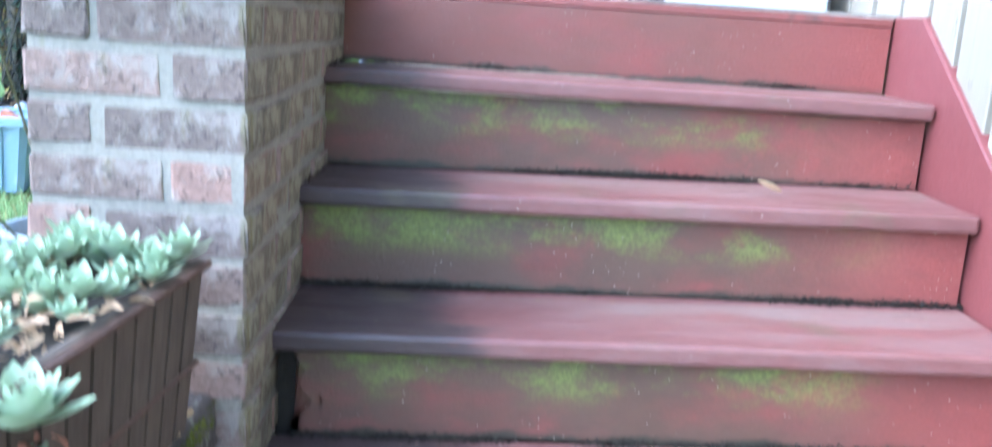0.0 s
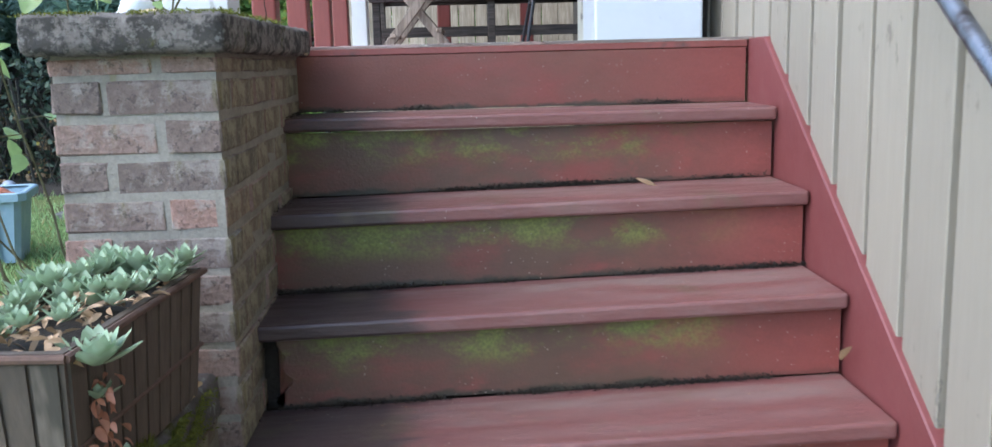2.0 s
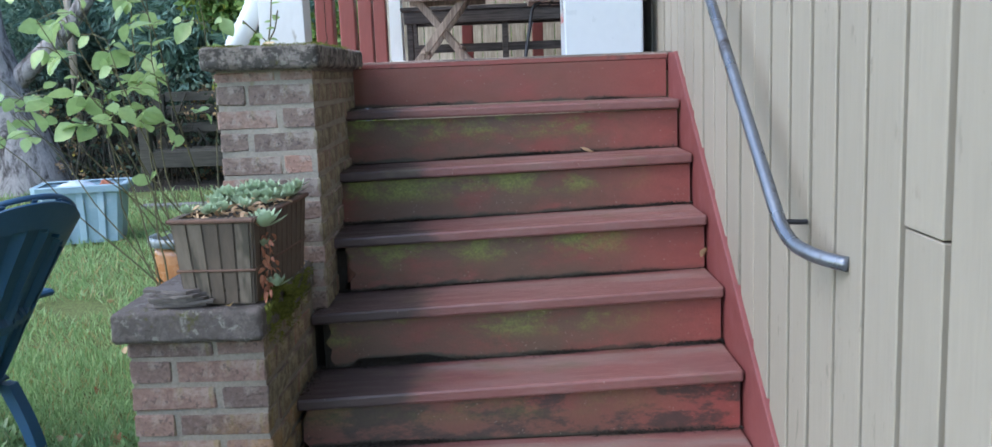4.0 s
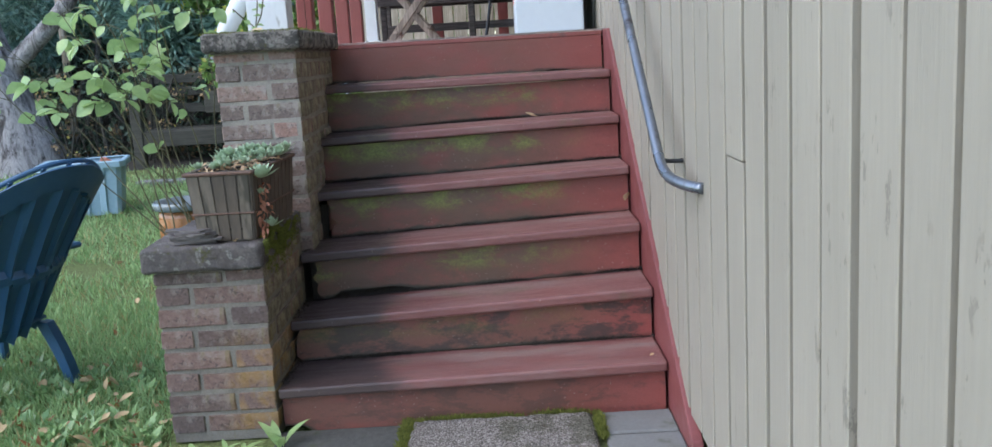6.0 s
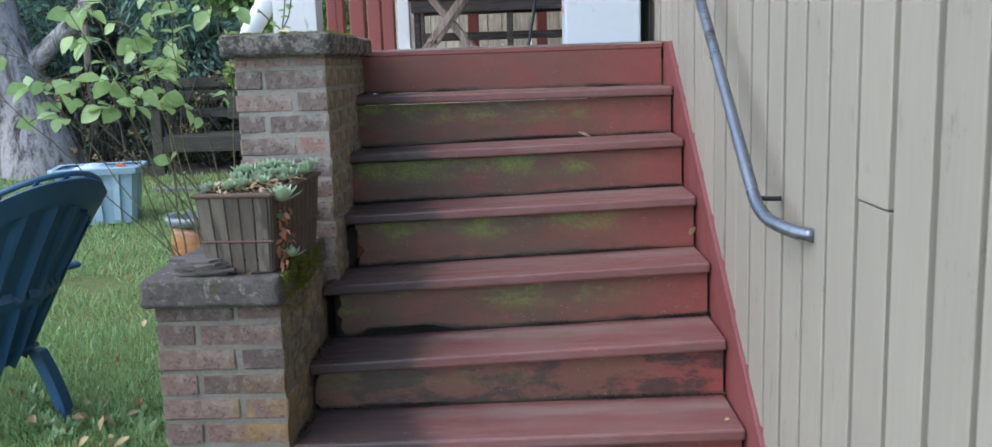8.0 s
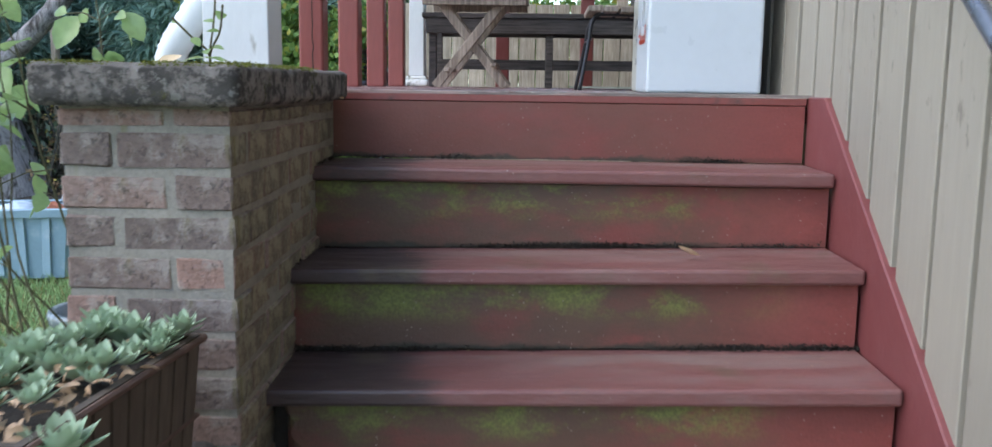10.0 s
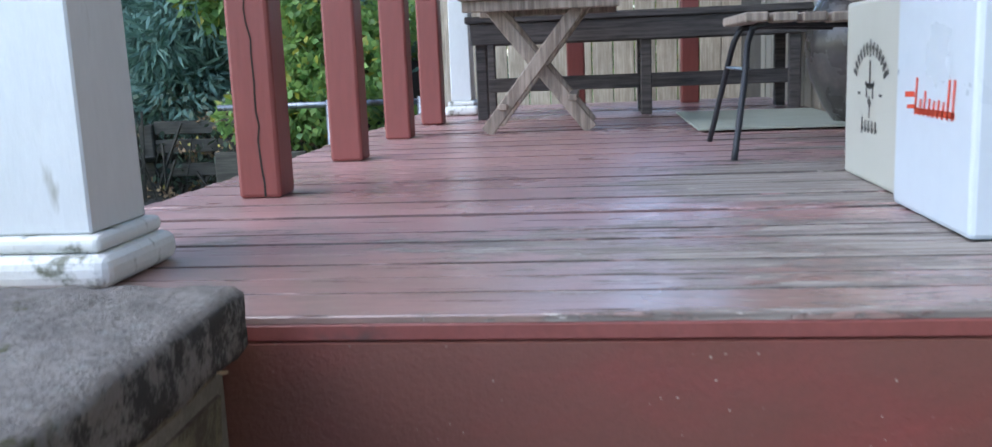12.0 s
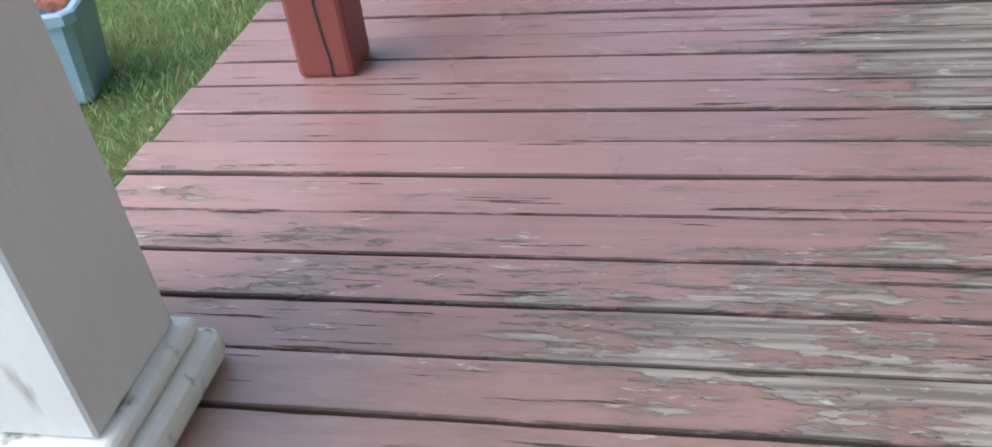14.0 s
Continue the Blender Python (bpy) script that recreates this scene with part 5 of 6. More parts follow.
def build_weed():
    w = thing("weed", (-0.70, -0.10, 0), "leafy green weed at the foot of the brick wall", "weed")
    big = leaf_mesh("leaf", 0.15, 0.050, ROSELEAF, 0.3, 0.6)
    rng = random.Random(9)
    for k in range(7):
        place_leaf("leaf", big, w, (-0.675 + rng.uniform(-0.02, 0.02), -0.10 + rng.uniform(-0.03, 0.02), 0.01), 360 * k / 7 + rng.uniform(-20, 20), rng.uniform(45, 82), 0, rng.uniform(0.42, 0.72))
    for x, y in ((-0.86, -0.10), (-0.80, -0.12), (-0.95, -0.14)):
        w2 = thing("weed", (x, y, 0), "small green weed at the foot of the brick wall", "weed")
        for k in range(6):
            place_leaf("leaf", big, w2, (x, y, 0.0), 60 * k + rng.uniform(-20, 20), rng.uniform(20, 60), 0, rng.uniform(0.3, 0.6))


def build_rose():
    rng = random.Random(31)
    b = thing("rose_bush", (-1.35, 1.0, 0), "tall leggy rose bush with broad green leaves", "shrub")
    kinds = [leaf_mesh("leaf", l, w, ROSELEAF, f, d) for l, w, f, d in ((0.080, 0.062, 0.25, 0.25), (0.066, 0.055, 0.15, 0.35), (0.090, 0.066, 0.3, 0.15))]
    canes = []
    roots = [(-1.22, 1.05), (-1.25, 1.12), (-1.18, 1.2), (-1.35, 1.1), (-1.15, 1.32)]
    ends = [(-1.95, 0.75, 1.28), (-1.62, 0.85, 1.75), (-1.40, 0.92, 1.95), (-1.75, 1.05, 1.62), (-1.55, 0.72, 1.42), (-1.30, 1.0, 1.60), (-1.85, 1.1, 1.15), (-1.22, 1.22, 1.75),
            (-1.48, 0.95, 1.15), (-1.62, 0.65, 1.12), (-1.70, 0.95, 1.90), (-1.38, 0.80, 1.35), (-2.05, 1.0, 1.45), (-1.5, 1.3, 1.85)]
    for k, e in enumerate(ends):
        r0 = roots[k % len(roots)]
        m = ((r0[0] * 0.55 + e[0] * 0.45) + rng.uniform(-0.06, 0.06), (r0[1] * 0.6 + e[1] * 0.4), e[2] * 0.62)
        pts = curve_pts([(r0[0], r0[1], 0), (r0[0] * 0.9 + e[0] * 0.1, r0[1], e[2] * 0.3), m, e], 6)
        pts = [p + Vector(noise.noise_vector(p * 5.0 + Vector((k, 0, 0)))) * 0.022 * min(1.0, i / 5) for i, p in enumerate(pts)]
        rad = [0.0048 * (1 - 0.70 * i / (len(pts) - 1)) for i in range(len(pts))]
        part("stem", tube(pts, rad, 6), STEMMAT, b, smooth=True)
        canes.append(pts)
    for pts in canes:
        for i in range(5, len(pts)):
            if pts[i].z < 1.02 and rng.random() < 0.93:
                continue
            for s in range(rng.choice((1, 1, 2))):
                az = rng.uniform(0, 360)
                p0 = pts[i]
                d = Vector((math.cos(radians(az)), math.sin(radians(az)), rng.uniform(-0.1, 0.5)))
                p1 = p0 + d * rng.uniform(0.05, 0.12)
                part("twig", tube([p0, (p0 + p1) / 2 + Vector((0, 0, 0.01)), p1], 0.0016, 4, False), STEMMAT, b)
                for q, off in ((0, 0), (0, 60), (0, -60)):
                    if rng.random() < 0.85:
                        place_leaf("leaf", rng.choice(kinds), b, p1 if off == 0 else p0.lerp(p1, 0.65), az + off + rng.uniform(-15, 15), rng.uniform(-65, 40), rng.uniform(-70, 70), rng.uniform(0.55, 1.15))
    # sprig that leans over the pier cap
    s = thing("sprig", (-1.06, 1.52, 1.3), "thin leafy sprig rising behind the pier cap", "sprig")
    for e in ((-1.00, 1.50, 1.52), (-0.97, 1.46, 1.47), (-1.12, 1.5, 1.44)):
        pts = curve_pts([(-1.04, 1.56, 1.2), (-1.035, 1.54, 1.34), ((e[0] - 1.03) / 2, 1.52, (e[2] + 1.34) / 2), e], 4)
        part("stem", tube(pts, 0.003, 5), STEMMAT, s)
        for p in pts[5::3]:
            place_leaf("leaf", kinds[1], s, p, rng.uniform(0, 360), rng.uniform(-30, 30), 20, rng.uniform(0.35, 0.6))
    for az in (200, 330, 20):
        place_leaf("leaf", kinds[0], s, (-1.03, 1.50, 1.335), az, 5, 0, 0.75)


def build_glazed_pot():
    p = thing("garden_pot", (-1.64, 2.12, 0.0), "amber glazed garden pot with a slate-blue rim", "pot")
    part("body", lathe([(0.10, 0.0), (0.12, 0.03), (0.155, 0.25), (0.150, 0.42), (0.145, 0.455)], (-1.64, 2.12, 0), 26), AMBER, p, smooth=True)
    part("rim", lathe([(0.146, 0.455), (0.172, 0.462), (0.176, 0.49), (0.168, 0.503), (0.145, 0.500), (0.138, 0.44), (0.02, 0.43)], (-1.64, 2.12, 0), 26), RIMBLUE, p, smooth=True)


def build_blue_chair():
    c = thing("garden_chair", (-2.1, 0.6, 0), "dark blue moulded plastic garden chair with fanned back", "chair")
    lat = Vector((0.46, 0.888, 0)).normalized()
    back = Vector((0.888, -0.46, 0)).normalized()
    fwd = -back
    up = (back * 0.57 + Vector((0, 0, 0.82))).normalized()
    nrm = up.cross(lat).normalized()
    if nrm.dot(back) < 0:
        nrm = -nrm
    mid = Vector((-1.735, 0.70, 0.27)) - lat * 0.18         # foot of the back, halfway across

    def half(v):
        return 0.150 + 0.078 * min(1.0, max(0.0, v) / 0.63) ** 0.85

    def top(s):
        return 0.765 - 0.135 * abs(s) ** 2.2

    def shell(s, v, lift=0.0):
        """Point of the back: s across (-1..1), v up it in metres."""
        curl = 0.05 * s * s + 0.020 * math.sin(max(0.0, v) * 4.0)
        return mid + lat * (s * half(v)) + up * v - nrm * (curl - lift)

    def relief(s, v):
        lift = 0.0
        for k in range(5):
            d = abs(s - (-0.84 + 0.42 * k) * (1.0 - 0.10 * v))
            lift = max(lift, 0.022 * max(0.0, 1.0 - d / 0.07))
        if v > top(s) - 0.105 - 0.03 * abs(s):
            lift = 0.022
        if abs(v - 0.245 - 0.02 * s * s) < 0.018:
            lift = 0.024
        if abs(s) > 0.95:
            lift = 0.020
        return lift
    bm = bmesh.new()
    nu, nv = 72, 56
    grid = []
    for j in range(nv + 1):
        row = []
        for i in range(nu + 1):
            s = -1 + 2 * i / nu
            v = -0.06 + (top(s) + 0.06) * j / nv
            row.append(bm.verts.new(shell(s, v, relief(s, v))))
        grid.append(row)
    for j in range(nv):
        for i in range(nu):
            bm.faces.new((grid[j][i], grid[j][i + 1], grid[j + 1][i + 1], grid[j + 1][i]))
    bmesh.ops.recalc_face_normals(bm, faces=bm.faces)
    bmesh.ops.solidify(bm, geom=bm.faces[:], thickness=0.006)
    part("backrest", bm, BLUEPL, c)
    edge = [shell(-1, -0.06 + 0.69 * j / 12) for j in range(12)] + [shell(-1 + 2 * i / 32, top(-1 + 2 * i / 32)) for i in range(33)] + [shell(1, 0.63 - 0.69 * j / 12) for j in range(1, 13)]
    part("rolled_edge", tube(edge, 0.009, 8), BLUEPL, c, smooth=True)
    for k in range(5):
        s = -0.78 + 0.39 * k
        part("slot_tab", beam(shell(s, top(s) - 0.035, 0.012), shell(s, top(s) + 0.002, 0.010), 0.018, 0.008, 0.002, tuple(nrm)), BLUEPL, c)
    # seat
    bm = bmesh.new()
    rows = []
    for j in range(9):
        f = j / 8
        base = mid + fwd * (0.50 * f) + Vector((0, 0, 0.10 * f))
        rows.append([bm.verts.new(base + lat * ((0.150 + 0.085 * f) * (-1 + 2 * i / 12)) + Vector((0, 0, -0.015 * math.cos((-1 + 2 * i / 12) * 1.5)))) for i in range(13)])
    for a, b2 in zip(rows, rows[1:]):
        for i in range(12):
            bm.faces.new((a[i], a[i + 1], b2[i + 1], b2[i]))
    bmesh.ops.recalc_face_normals(bm, faces=bm.faces)
    bmesh.ops.solidify(bm, geom=bm.faces[:], thickness=0.008)
    part("seat", bm, BLUEPL, c, smooth=True)
    for s in (-1, 1):
        e = mid + lat * (0.150 * s) - up * 0.02
        foot = Vector((-1.690, 0.692, 0.0)) + (lat * -0.40 if s < 0 else Vector())
        bm = bmesh.new()
        ring = []
        for k in range(7):
            f = k / 6
            p = e.lerp(foot, f) - fwd * 0.02 * math.sin(f * 2.6)
            w, d = 0.036 - 0.012 * f, 0.022
            ring.append([bm.verts.new(p + back * w * x + lat * d * y) for x, y in ((-1, -1), (-0.6, 1), (0.6, 1), (1, -1))])
        for a, b2 in zip(ring, ring[1:]):
            for q in range(4):
                bm.faces.new((a[q], a[(q + 1) % 4], b2[(q + 1) % 4], b2[q]))
        bm.faces.new(ring[0][::-1])
        bm.faces.new(ring[-1])
        bmesh.ops.recalc_face_normals(bm, faces=bm.faces)
        part("rear_leg", bm, BLUEPL, c)
        fr = mid + lat * (0.27 * s) + fwd * 0.46
        part("front_leg", beam(fr + Vector((0, 0, 0.26)), Vector((fr.x, fr.y, 0.0)) + fwd * 0.03, 0.06, 0.035, 0.008, tuple(lat)), BLUEPL, c)
        side = mid + lat * (0.27 * s)
        part("armrest", beam(side + Vector((0, 0, 0.26)) + back * 0.06, fr + Vector((0, 0, 0.27)) + fwd * 0.05, 0.022, 0.085, 0.008, tuple(lat)), BLUEPL, c)


def build_tub():
    m = Matrix.Translation((-3.20, 4.50, 0.112)) @ Matrix.Rotation(radians(15), 4, "Z")
    t = thing("storage_tub", (-3.20, 4.50, 0.112), "pale blue plastic storage tub on the lawn", "tub")
    def ring(bm, hx, hy, z):
        return [bm.verts.new(m @ Vector((u * hx, v * hy, z))) for u, v in ((-1, -0.82), (-0.88, -1), (0.88, -1), (1, -0.82), (1, 0.82), (0.88, 1), (-0.88, 1), (-1, 0.82))]
    bm = bmesh.new()
    rs = [ring(bm, 0.245, 0.165, 0.0), ring(bm, 0.288, 0.205, 0.40), ring(bm, 0.278, 0.196, 0.40), ring(bm, 0.238, 0.158, 0.015)]
    for a, b in zip(rs, rs[1:]):
        for k in range(8):
            bm.faces.new((a[k], a[(k + 1) % 8], b[(k + 1) % 8], b[k]))
    bm.faces.new(rs[0][::-1])
    bm.faces.new(rs[-1])
    part("body", bm, TUBPL, t)
    bm = bmesh.new()
    rs = [ring(bm, 0.289, 0.206, 0.365), ring(bm, 0.318, 0.234, 0.368), ring(bm, 0.322, 0.238, 0.412), ring(bm, 0.312, 0.228, 0.420), ring(bm, 0.280, 0.198, 0.415)]
    for a, b in zip(rs, rs[1:]):
        for k in range(8):
            bm.faces.new((a[k], a[(k + 1) % 8], b[(k + 1) % 8], b[k]))
    part("rim", bm, TUBPL, t)
    for u in (-0.5, 0.0, 0.5):
        for v in (-1, 1):
            part("rib", beam(m @ Vector((u * 0.25, v * 0.172, 0.02)), m @ Vector((u * 0.28, v * 0.207, 0.37)), 0.05, 0.014, 0.004, (0, 1, 0)), TUBPL, t)
    # bag and brick rubbish inside
    bag = bmesh.new()
    bmesh.ops.create_icosphere(bag, subdivisions=3, radius=1)
    for v in bag.verts:
        v.co = m @ Vector((v.co.x * 0.17 - 0.06, v.co.y * 0.13, 0.33 + v.co.z * 0.105)) + noise.noise_vector(v.co * 3) * 0.03
    tagged(part("plastic_bag", bag, plain("pale_bag", (0.50, 0.60, 0.68), 0.35, 30, 0.15, 0.002), smooth=True), "crumpled pale blue plastic bag in the tub", "bag")
    lump = box((-0.06, -0.04, -0.03), (0.06, 0.04, 0.03), 0.01)
    bmesh.ops.transform(lump, matrix=m @ Matrix.Translation((0.17, 0.0, 0.385)) @ Matrix.Rotation(0.5, 4, "Y"), verts=lump.verts)
    roughen(lump, 0.02, 0.008, 30, 1)
    tagged(part("broken_brick", lump, plain("orange_brick", (0.40, 0.15, 0.09), 0.9, 60, 0.3, 0.002)), "piece of orange brick lying in the tub", "brick")


def build_tree():
    t = thing("tree", (-5.2, 7.5, 0), "old leaning tree with grey furrowed bark", "tree")
    trunk = curve_pts([(-5.15, 7.5, -0.05), (-5.25, 7.5, 0.5), (-5.38, 7.5, 1.0), (-5.55, 7.5, 1.6), (-5.70, 7.55, 2.4), (-5.90, 7.6, 3.6), (-6.00, 7.7, 5.2)], 6)
    rad = [0.54 - 0.12 * min(1, i / 10) - 0.16 * i / (len(trunk) - 1) for i in range(len(trunk))]
    bm = tube(trunk, rad, 22)
    for v in bm.verts:
        a = math.atan2(v.co.y - 7.5, v.co.x + 5.4)
        v.co += Vector((math.cos(a), math.sin(a), 0)) * 0.035 * noise.noise((a * 3.5, v.co.z * 0.6, 0)) + noise.noise_vector(v.co * 2.2) * 0.03
    part("trunk", bm, BARK, t, smooth=True)
    for pts, r in (([(-5.35, 7.5, 1.15), (-5.00, 7.5, 1.45), (-4.45, 7.5, 1.98), (-4.05, 7.5, 2.7), (-3.80, 7.6, 3.7)], 0.12), ([(-5.75, 7.55, 2.4), (-6.6, 7.4, 3.2), (-7.1, 7.3, 4.4)], 0.15), ([(-5.90, 7.6, 3.6), (-5.7, 8.0, 4.6), (-5.4, 8.4, 5.6)], 0.12)):
        p = curve_pts(pts, 5)
        part("limb", tube(p, [r * (1 - 0.6 * i / (len(p) - 1)) for i in range(len(p))], 12), BARK, t, smooth=True)
    rng = np.random.default_rng(77)
    part("crown", clump(rng, (-5.6, 7.8, 6.0), (2.8, 2.4, 1.7), 14000, 0.085, 0.05, SHRUB, "crown", 0.4, 40, 0.3), SHRUB, t)


def build_evergreens():
    rng = np.random.default_rng(5)
    data = (((-5.1, 9.4, 2.0), (1.5, 1.2, 1.5), 26000), ((-3.4, 8.9, 1.85), (1.3, 1.0, 1.0), 26000), ((-2.4, 10.2, 2.5), (1.7, 1.3, 2.2), 24000), ((-7.6, 10.6, 2.4), (2.2, 1.4, 2.4), 24000), ((-4.6, 11.6, 4.0), (3.2, 1.4, 2.6), 26000))
    for c, r, n in data:
        t = thing("evergreen_bush", (c[0], c[1], 0), "dense dark blue-green evergreen with feathery drooping sprays", "evergreen", "evergreens behind the lawn")
        part("trunk", tube(curve_pts([(c[0], c[1], 0), (c[0] + 0.1, c[1], c[2] * 0.6), (c[0], c[1], c[2] + r[2] * 0.5)], 4), [0.10] * 5 + [0.05] * 4, 8), BARK, t)
        for q in range(5):
            a = q * 1.3
            part("limb", tube(curve_pts([(c[0], c[1], 0.3 + 0.2 * q), (c[0] + 0.5 * math.cos(a), c[1] + 0.5 * math.sin(a), c[2] * 0.6), (c[0] + r[0] * 0.8 * math.cos(a), c[1] + r[1] * 0.8 * math.sin(a), c[2])], 3), 0.035, 6), BARK, t)
        part("crown", clump(rng, c, r, n, 0.15, 0.028, CEDAR, "crown", 0.55, 46, 0.35), CEDAR, t)
    # broad-leaved shrubs: ivy by the chain fence, a yellow-green one, far hedge
    data = (((-2.25, 7.4, 1.25), (0.75, 0.5, 1.05), 9000, 0.075), ((-1.75, 6.8, 0.6), (0.5, 0.4, 0.55), 6000, 0.06), ((-3.0, 8.1, 2.15), (0.6, 0.4, 0.40), 3500, 0.10), ((0.8, 8.4, 1.75), (2.6, 0.7, 0.5), 12000, 0.08), ((-1.9, 9.2, 2.8), (0.9, 0.8, 1.6), 9000, 0.085))
    for c, r, n, l in data:
        t = thing("leafy_shrub", (c[0], c[1], 0), "bright green broad-leaved shrub beyond the porch", "shrub", "shrubs beyond the porch")
        part("stem", tube(curve_pts([(c[0], c[1], 0), (c[0] + 0.05, c[1], c[2] * 0.5), (c[0], c[1], c[2])], 3), 0.03, 6), STEMMAT, t)
        part("crown", clump(rng, c, r, n, l, l * 0.62, SHRUB, "crown", 0.2, 30, 0.3), SHRUB, t)
    for x in (-14, -10.5, 10):
        t = thing("far_tree", (x, 17, 0), "tall dark green tree in the distance", "tree", "far trees")
        part("trunk", tube([(x, 17, 0), (x, 17, 5)], 0.2, 8), BARK, t)
        part("crown", clump(rng, (x, 17, 4.6), (3.0, 2.0, 4.4), 12000, 0.30, 0.13, CEDAR, "crown", 0.4, 40, 0.3), CEDAR, t)
    # faded flower heads and twigs of the bed under the evergreens
    heads = 190
    hc = np.stack([rng.uniform(-6.2, -1.9, heads), rng.uniform(7.25, 8.2, heads), 0.2 + rng.uniform(0, 1, heads) ** 1.3 * 1.0], 1)
    per = 20
    w = rng.normal(size=(heads * per, 3))
    w /= np.linalg.norm(w, axis=1, keepdims=True)
    pos = np.repeat(hc, per, axis=0) + w * np.repeat(rng.uniform(0.03, 0.07, heads), per)[:, None]
    me = soup("faded_flowers", pos, rng.normal(size=pos.shape), rng.uniform(0.025, 0.05, len(pos)), rng.uniform(0.02, 0.04, len(pos)), DEADLEAF)
    tagged(part("faded_flowers", me, DEADLEAF), "faded brown flower heads in the shaded bed", "dead flowers", kind="stuff")
    n = 7000
    pos = np.stack([rng.uniform(-6.5, -1.8, n), rng.uniform(7.4, 8.5, n), 0.15 + rng.uniform(0, 1, n) ** 1.5 * 1.2], 1)
    me = soup("dark_leaves", pos, rng.normal(size=pos.shape), rng.uniform(0.05, 0.10, n), rng.uniform(0.03, 0.05, n), SHADELEAF)
    tagged(part("bed_leaves", me, SHADELEAF), "green leaves filling the bed, coloured dark for its shade", "leaves", kind="stuff")
    bm = bmesh.new()
    rnd = random.Random(4)
    for _ in range(170):
        p = Vector((rnd.uniform(-6.3, -1.9), rnd.uniform(7.2, 8.3), 0.15))
        q = p + Vector((rnd.uniform(-0.4, 0.4), rnd.uniform(-0.2, 0.2), rnd.uniform(0.4, 1.2)))
        add_tube(bm, [p, (p + q) / 2 + Vector((0, 0, 0.06)), q], rnd.uniform(0.004, 0.014), 4, False)
    tagged(part("bed_twigs", bm, OLDWOOD), "bare brown stems standing in the shaded bed", "twigs", kind="stuff")
    # Added block whose dark colour stands in for deep shade behind the bed.
    bank = box((-9, 8.9, -0.1), (-1.3, 9.7, 1.5), 0.2)
    roughen(bank, 0.35, 0.18, 1.6, 2.0)
    tagged(part("shade_backdrop", bank, SOIL, smooth=True), "dark backdrop block standing in for the shade under the evergreens", "soil bank", kind="structure")
    bm = bmesh.new()
    row = []
    for i in range(41):
        x = -9 + 7.75 * i / 40
        y = 6.98 + 0.12 * noise.noise((x * 1.3, 0, 0))
        row.append([bm.verts.new((x, yy, lawn_height(x, yy) + dz)) for yy, dz in ((y, -0.012), (y + 0.12, 0.03), (y + 0.9, 0.05), (9.0, 0.06))])
    for p, q in zip(row, row[1:]):
        for k in range(3):
            bm.faces.new((p[k], q[k], q[k + 1], p[k + 1]))
    tagged(part("garden_bed", bm, SOIL, smooth=True), "dark bare soil of the bed at the lawn edge", "garden bed", kind="structure")


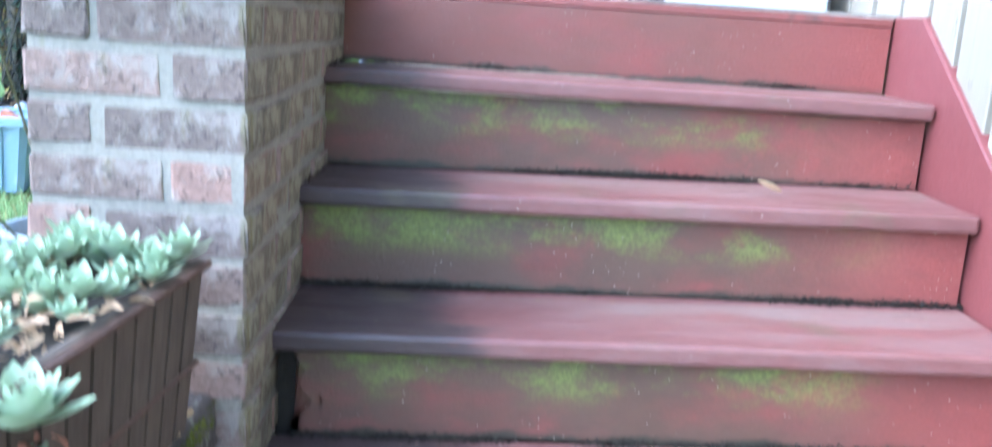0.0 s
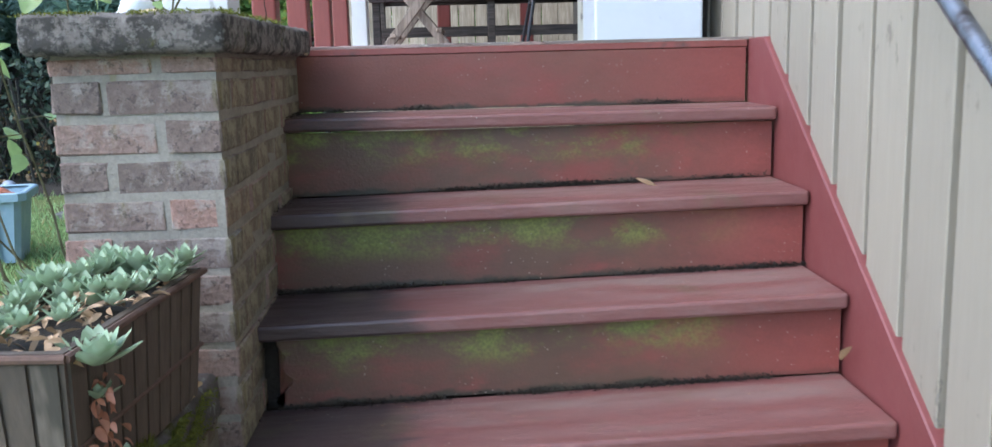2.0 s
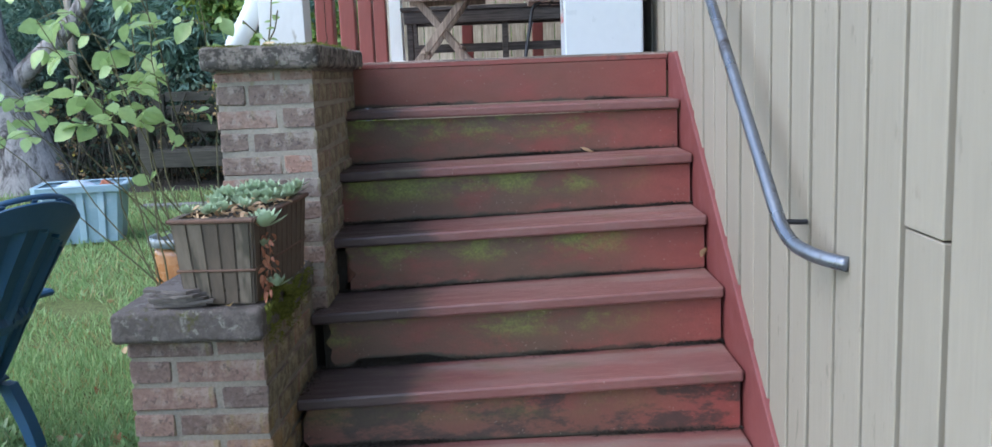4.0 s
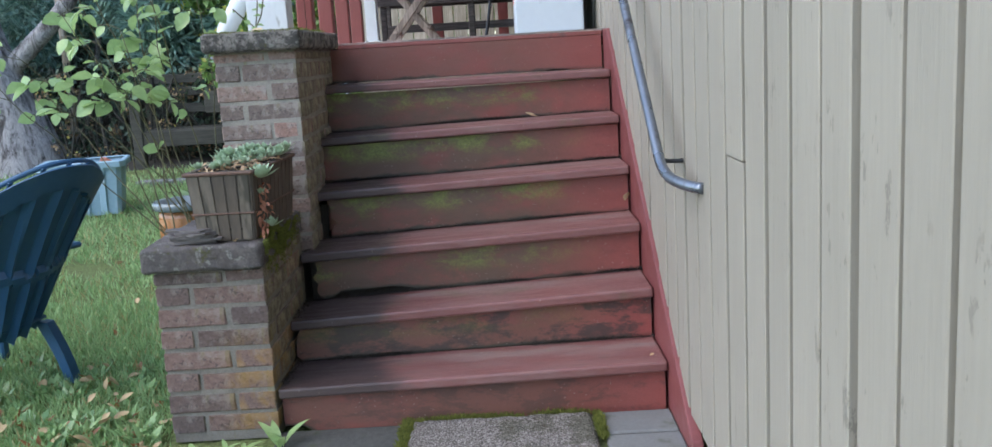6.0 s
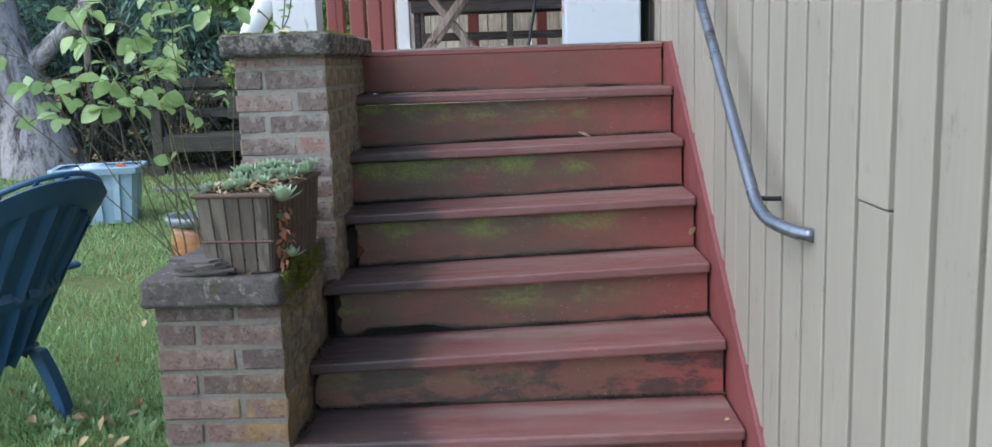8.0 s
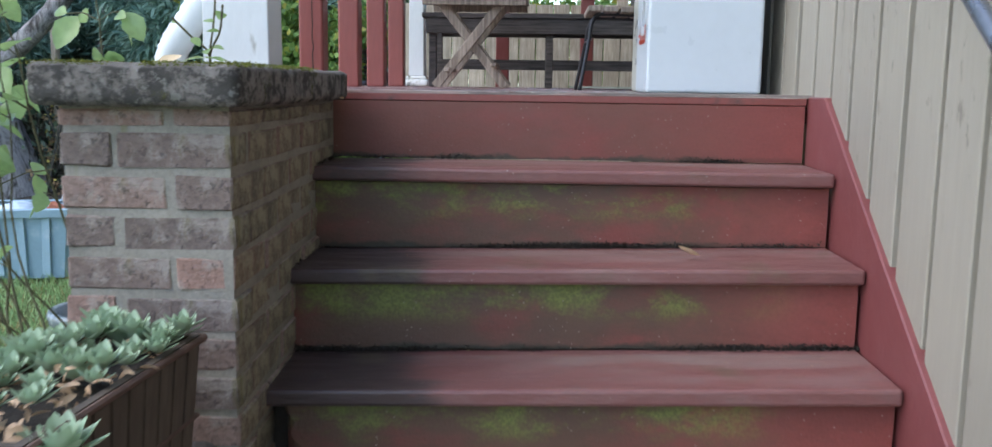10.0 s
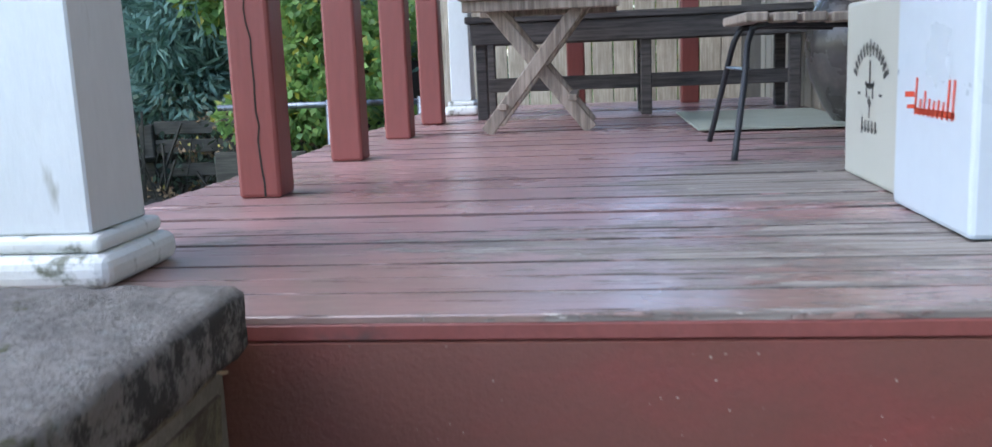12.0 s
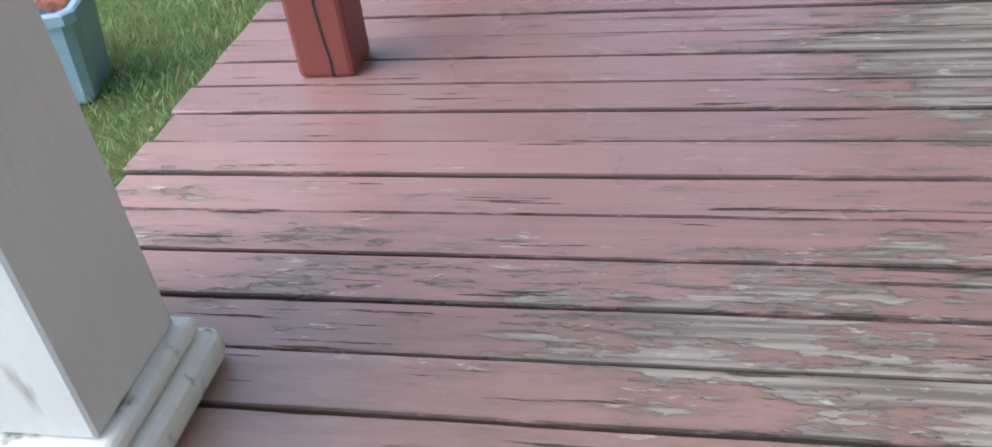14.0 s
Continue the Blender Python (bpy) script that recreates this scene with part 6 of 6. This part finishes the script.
def build_fences():
    f = thing("board_fence", (0.8, 7.0, 0), "tan weathered cedar board fence beyond the porch", "fence")
    x, k = -1.32, 0
    rnd = random.Random(6)
    while x < 4.2:
        part("picket", box((x, 7.0, 0.03), (x + 0.132, 7.02, 1.93 + rnd.uniform(-0.006, 0.006)), 0.003), FENCEW, f)
        x += 0.139
    for z in (0.35, 1.0, 1.65):
        part("rail", box((-1.32, 7.021, z), (4.2, 7.06, z + 0.085), 0.004), FENCEW, f)
    for px in (-1.36, 0.5, 2.3, 4.2):
        part("post", box((px - 0.045, 7.061, 0.0), (px + 0.045, 7.15, 2.0), 0.005), FENCEW, f)
    c = thing("pipe_fence", (-2.6, 6.45, 0), "galvanised pipe fence rail among the shrubs", "fence")
    part("top_rail", tube([(-2.7, 6.45, 1.27), (-1.36, 6.45, 1.27)], 0.02, 10), STEEL, c, smooth=True)
    for px in (-1.98, -1.40):
        part("post", tube([(px, 6.45, 0), (px, 6.45, 1.30)], 0.025, 10), STEEL, c, smooth=True)
    o = thing("garden_bench", (-3.1, 7.15, 0.17), "old grey wooden garden bench at the lawn edge", "bench")
    for px in (-3.72, -2.55):
        part("leg", box((px - 0.055, 7.02, 0.15), (px + 0.055, 7.11, 0.86), 0.008), OLDWOOD, o)
        part("leg", box((px - 0.055, 7.50, 0.15), (px + 0.055, 7.59, 1.12), 0.008), OLDWOOD, o)
        part("arm", beam((px, 6.96, 0.88), (px, 7.62, 0.86), 0.13, 0.035, 0.006), OLDWOOD, o)
    part("seat_rail", box((-3.664, 7.03, 0.40), (-2.606, 7.075, 0.56), 0.006), OLDWOOD, o)
    for k in range(4):
        part("seat_board", box((-3.664, 7.078 + 0.105 * k, 0.545), (-2.606, 7.173 + 0.105 * k, 0.575), 0.005), OLDWOOD, o)
    for z in (0.72, 0.90, 1.04):
        part("back_rail", box((-3.664, 7.53, z), (-2.606, 7.56, z + 0.10), 0.005), OLDWOOD, o)
    part("side_table", beam((-2.95, 6.93, 0.84), (-2.30, 6.93, 0.83), 0.22, 0.03, 0.006, (0, 1, 0)), OLDWOOD, o)
    p = tube([(-4.75, 7.9, 0), (-4.73, 7.9, 3.6)], 0.04, 10)
    tagged(part("wooden_pole", p, FENCEW, smooth=True), "pale bare wooden pole standing by the evergreens", "pole")
    b = box((-3.35, 5.85, 0.13), (-2.60, 5.97, 0.185), 0.008)
    tagged(part("plank_on_lawn", b, PAVE), "pale grey edging plank lying on the lawn", "plank")
    ball = bmesh.new()
    bmesh.ops.create_icosphere(ball, subdivisions=3, radius=0.065)
    bmesh.ops.translate(ball, verts=ball.verts, vec=(-4.27, 7.10, 0.24))
    tagged(part("ball", ball, plain("white_ball", (0.34, 0.38, 0.45), 0.4, 12, 0.3, 0.001, dirt=(0.45, 0.10, 0.10)), smooth=True), "small white and red play ball at the lawn edge", "ball")


build_grass()
PL_AT, PL_TOP = build_planter()
build_succulents(PL_AT, PL_TOP)
build_slates()
build_moss()
build_crumbs()
build_weed()
build_ground_weeds()
build_glazed_pot()
build_blue_chair()
build_tub()
build_tree()
build_evergreens()
build_fences()
build_rose()
build_fallen_leaves()
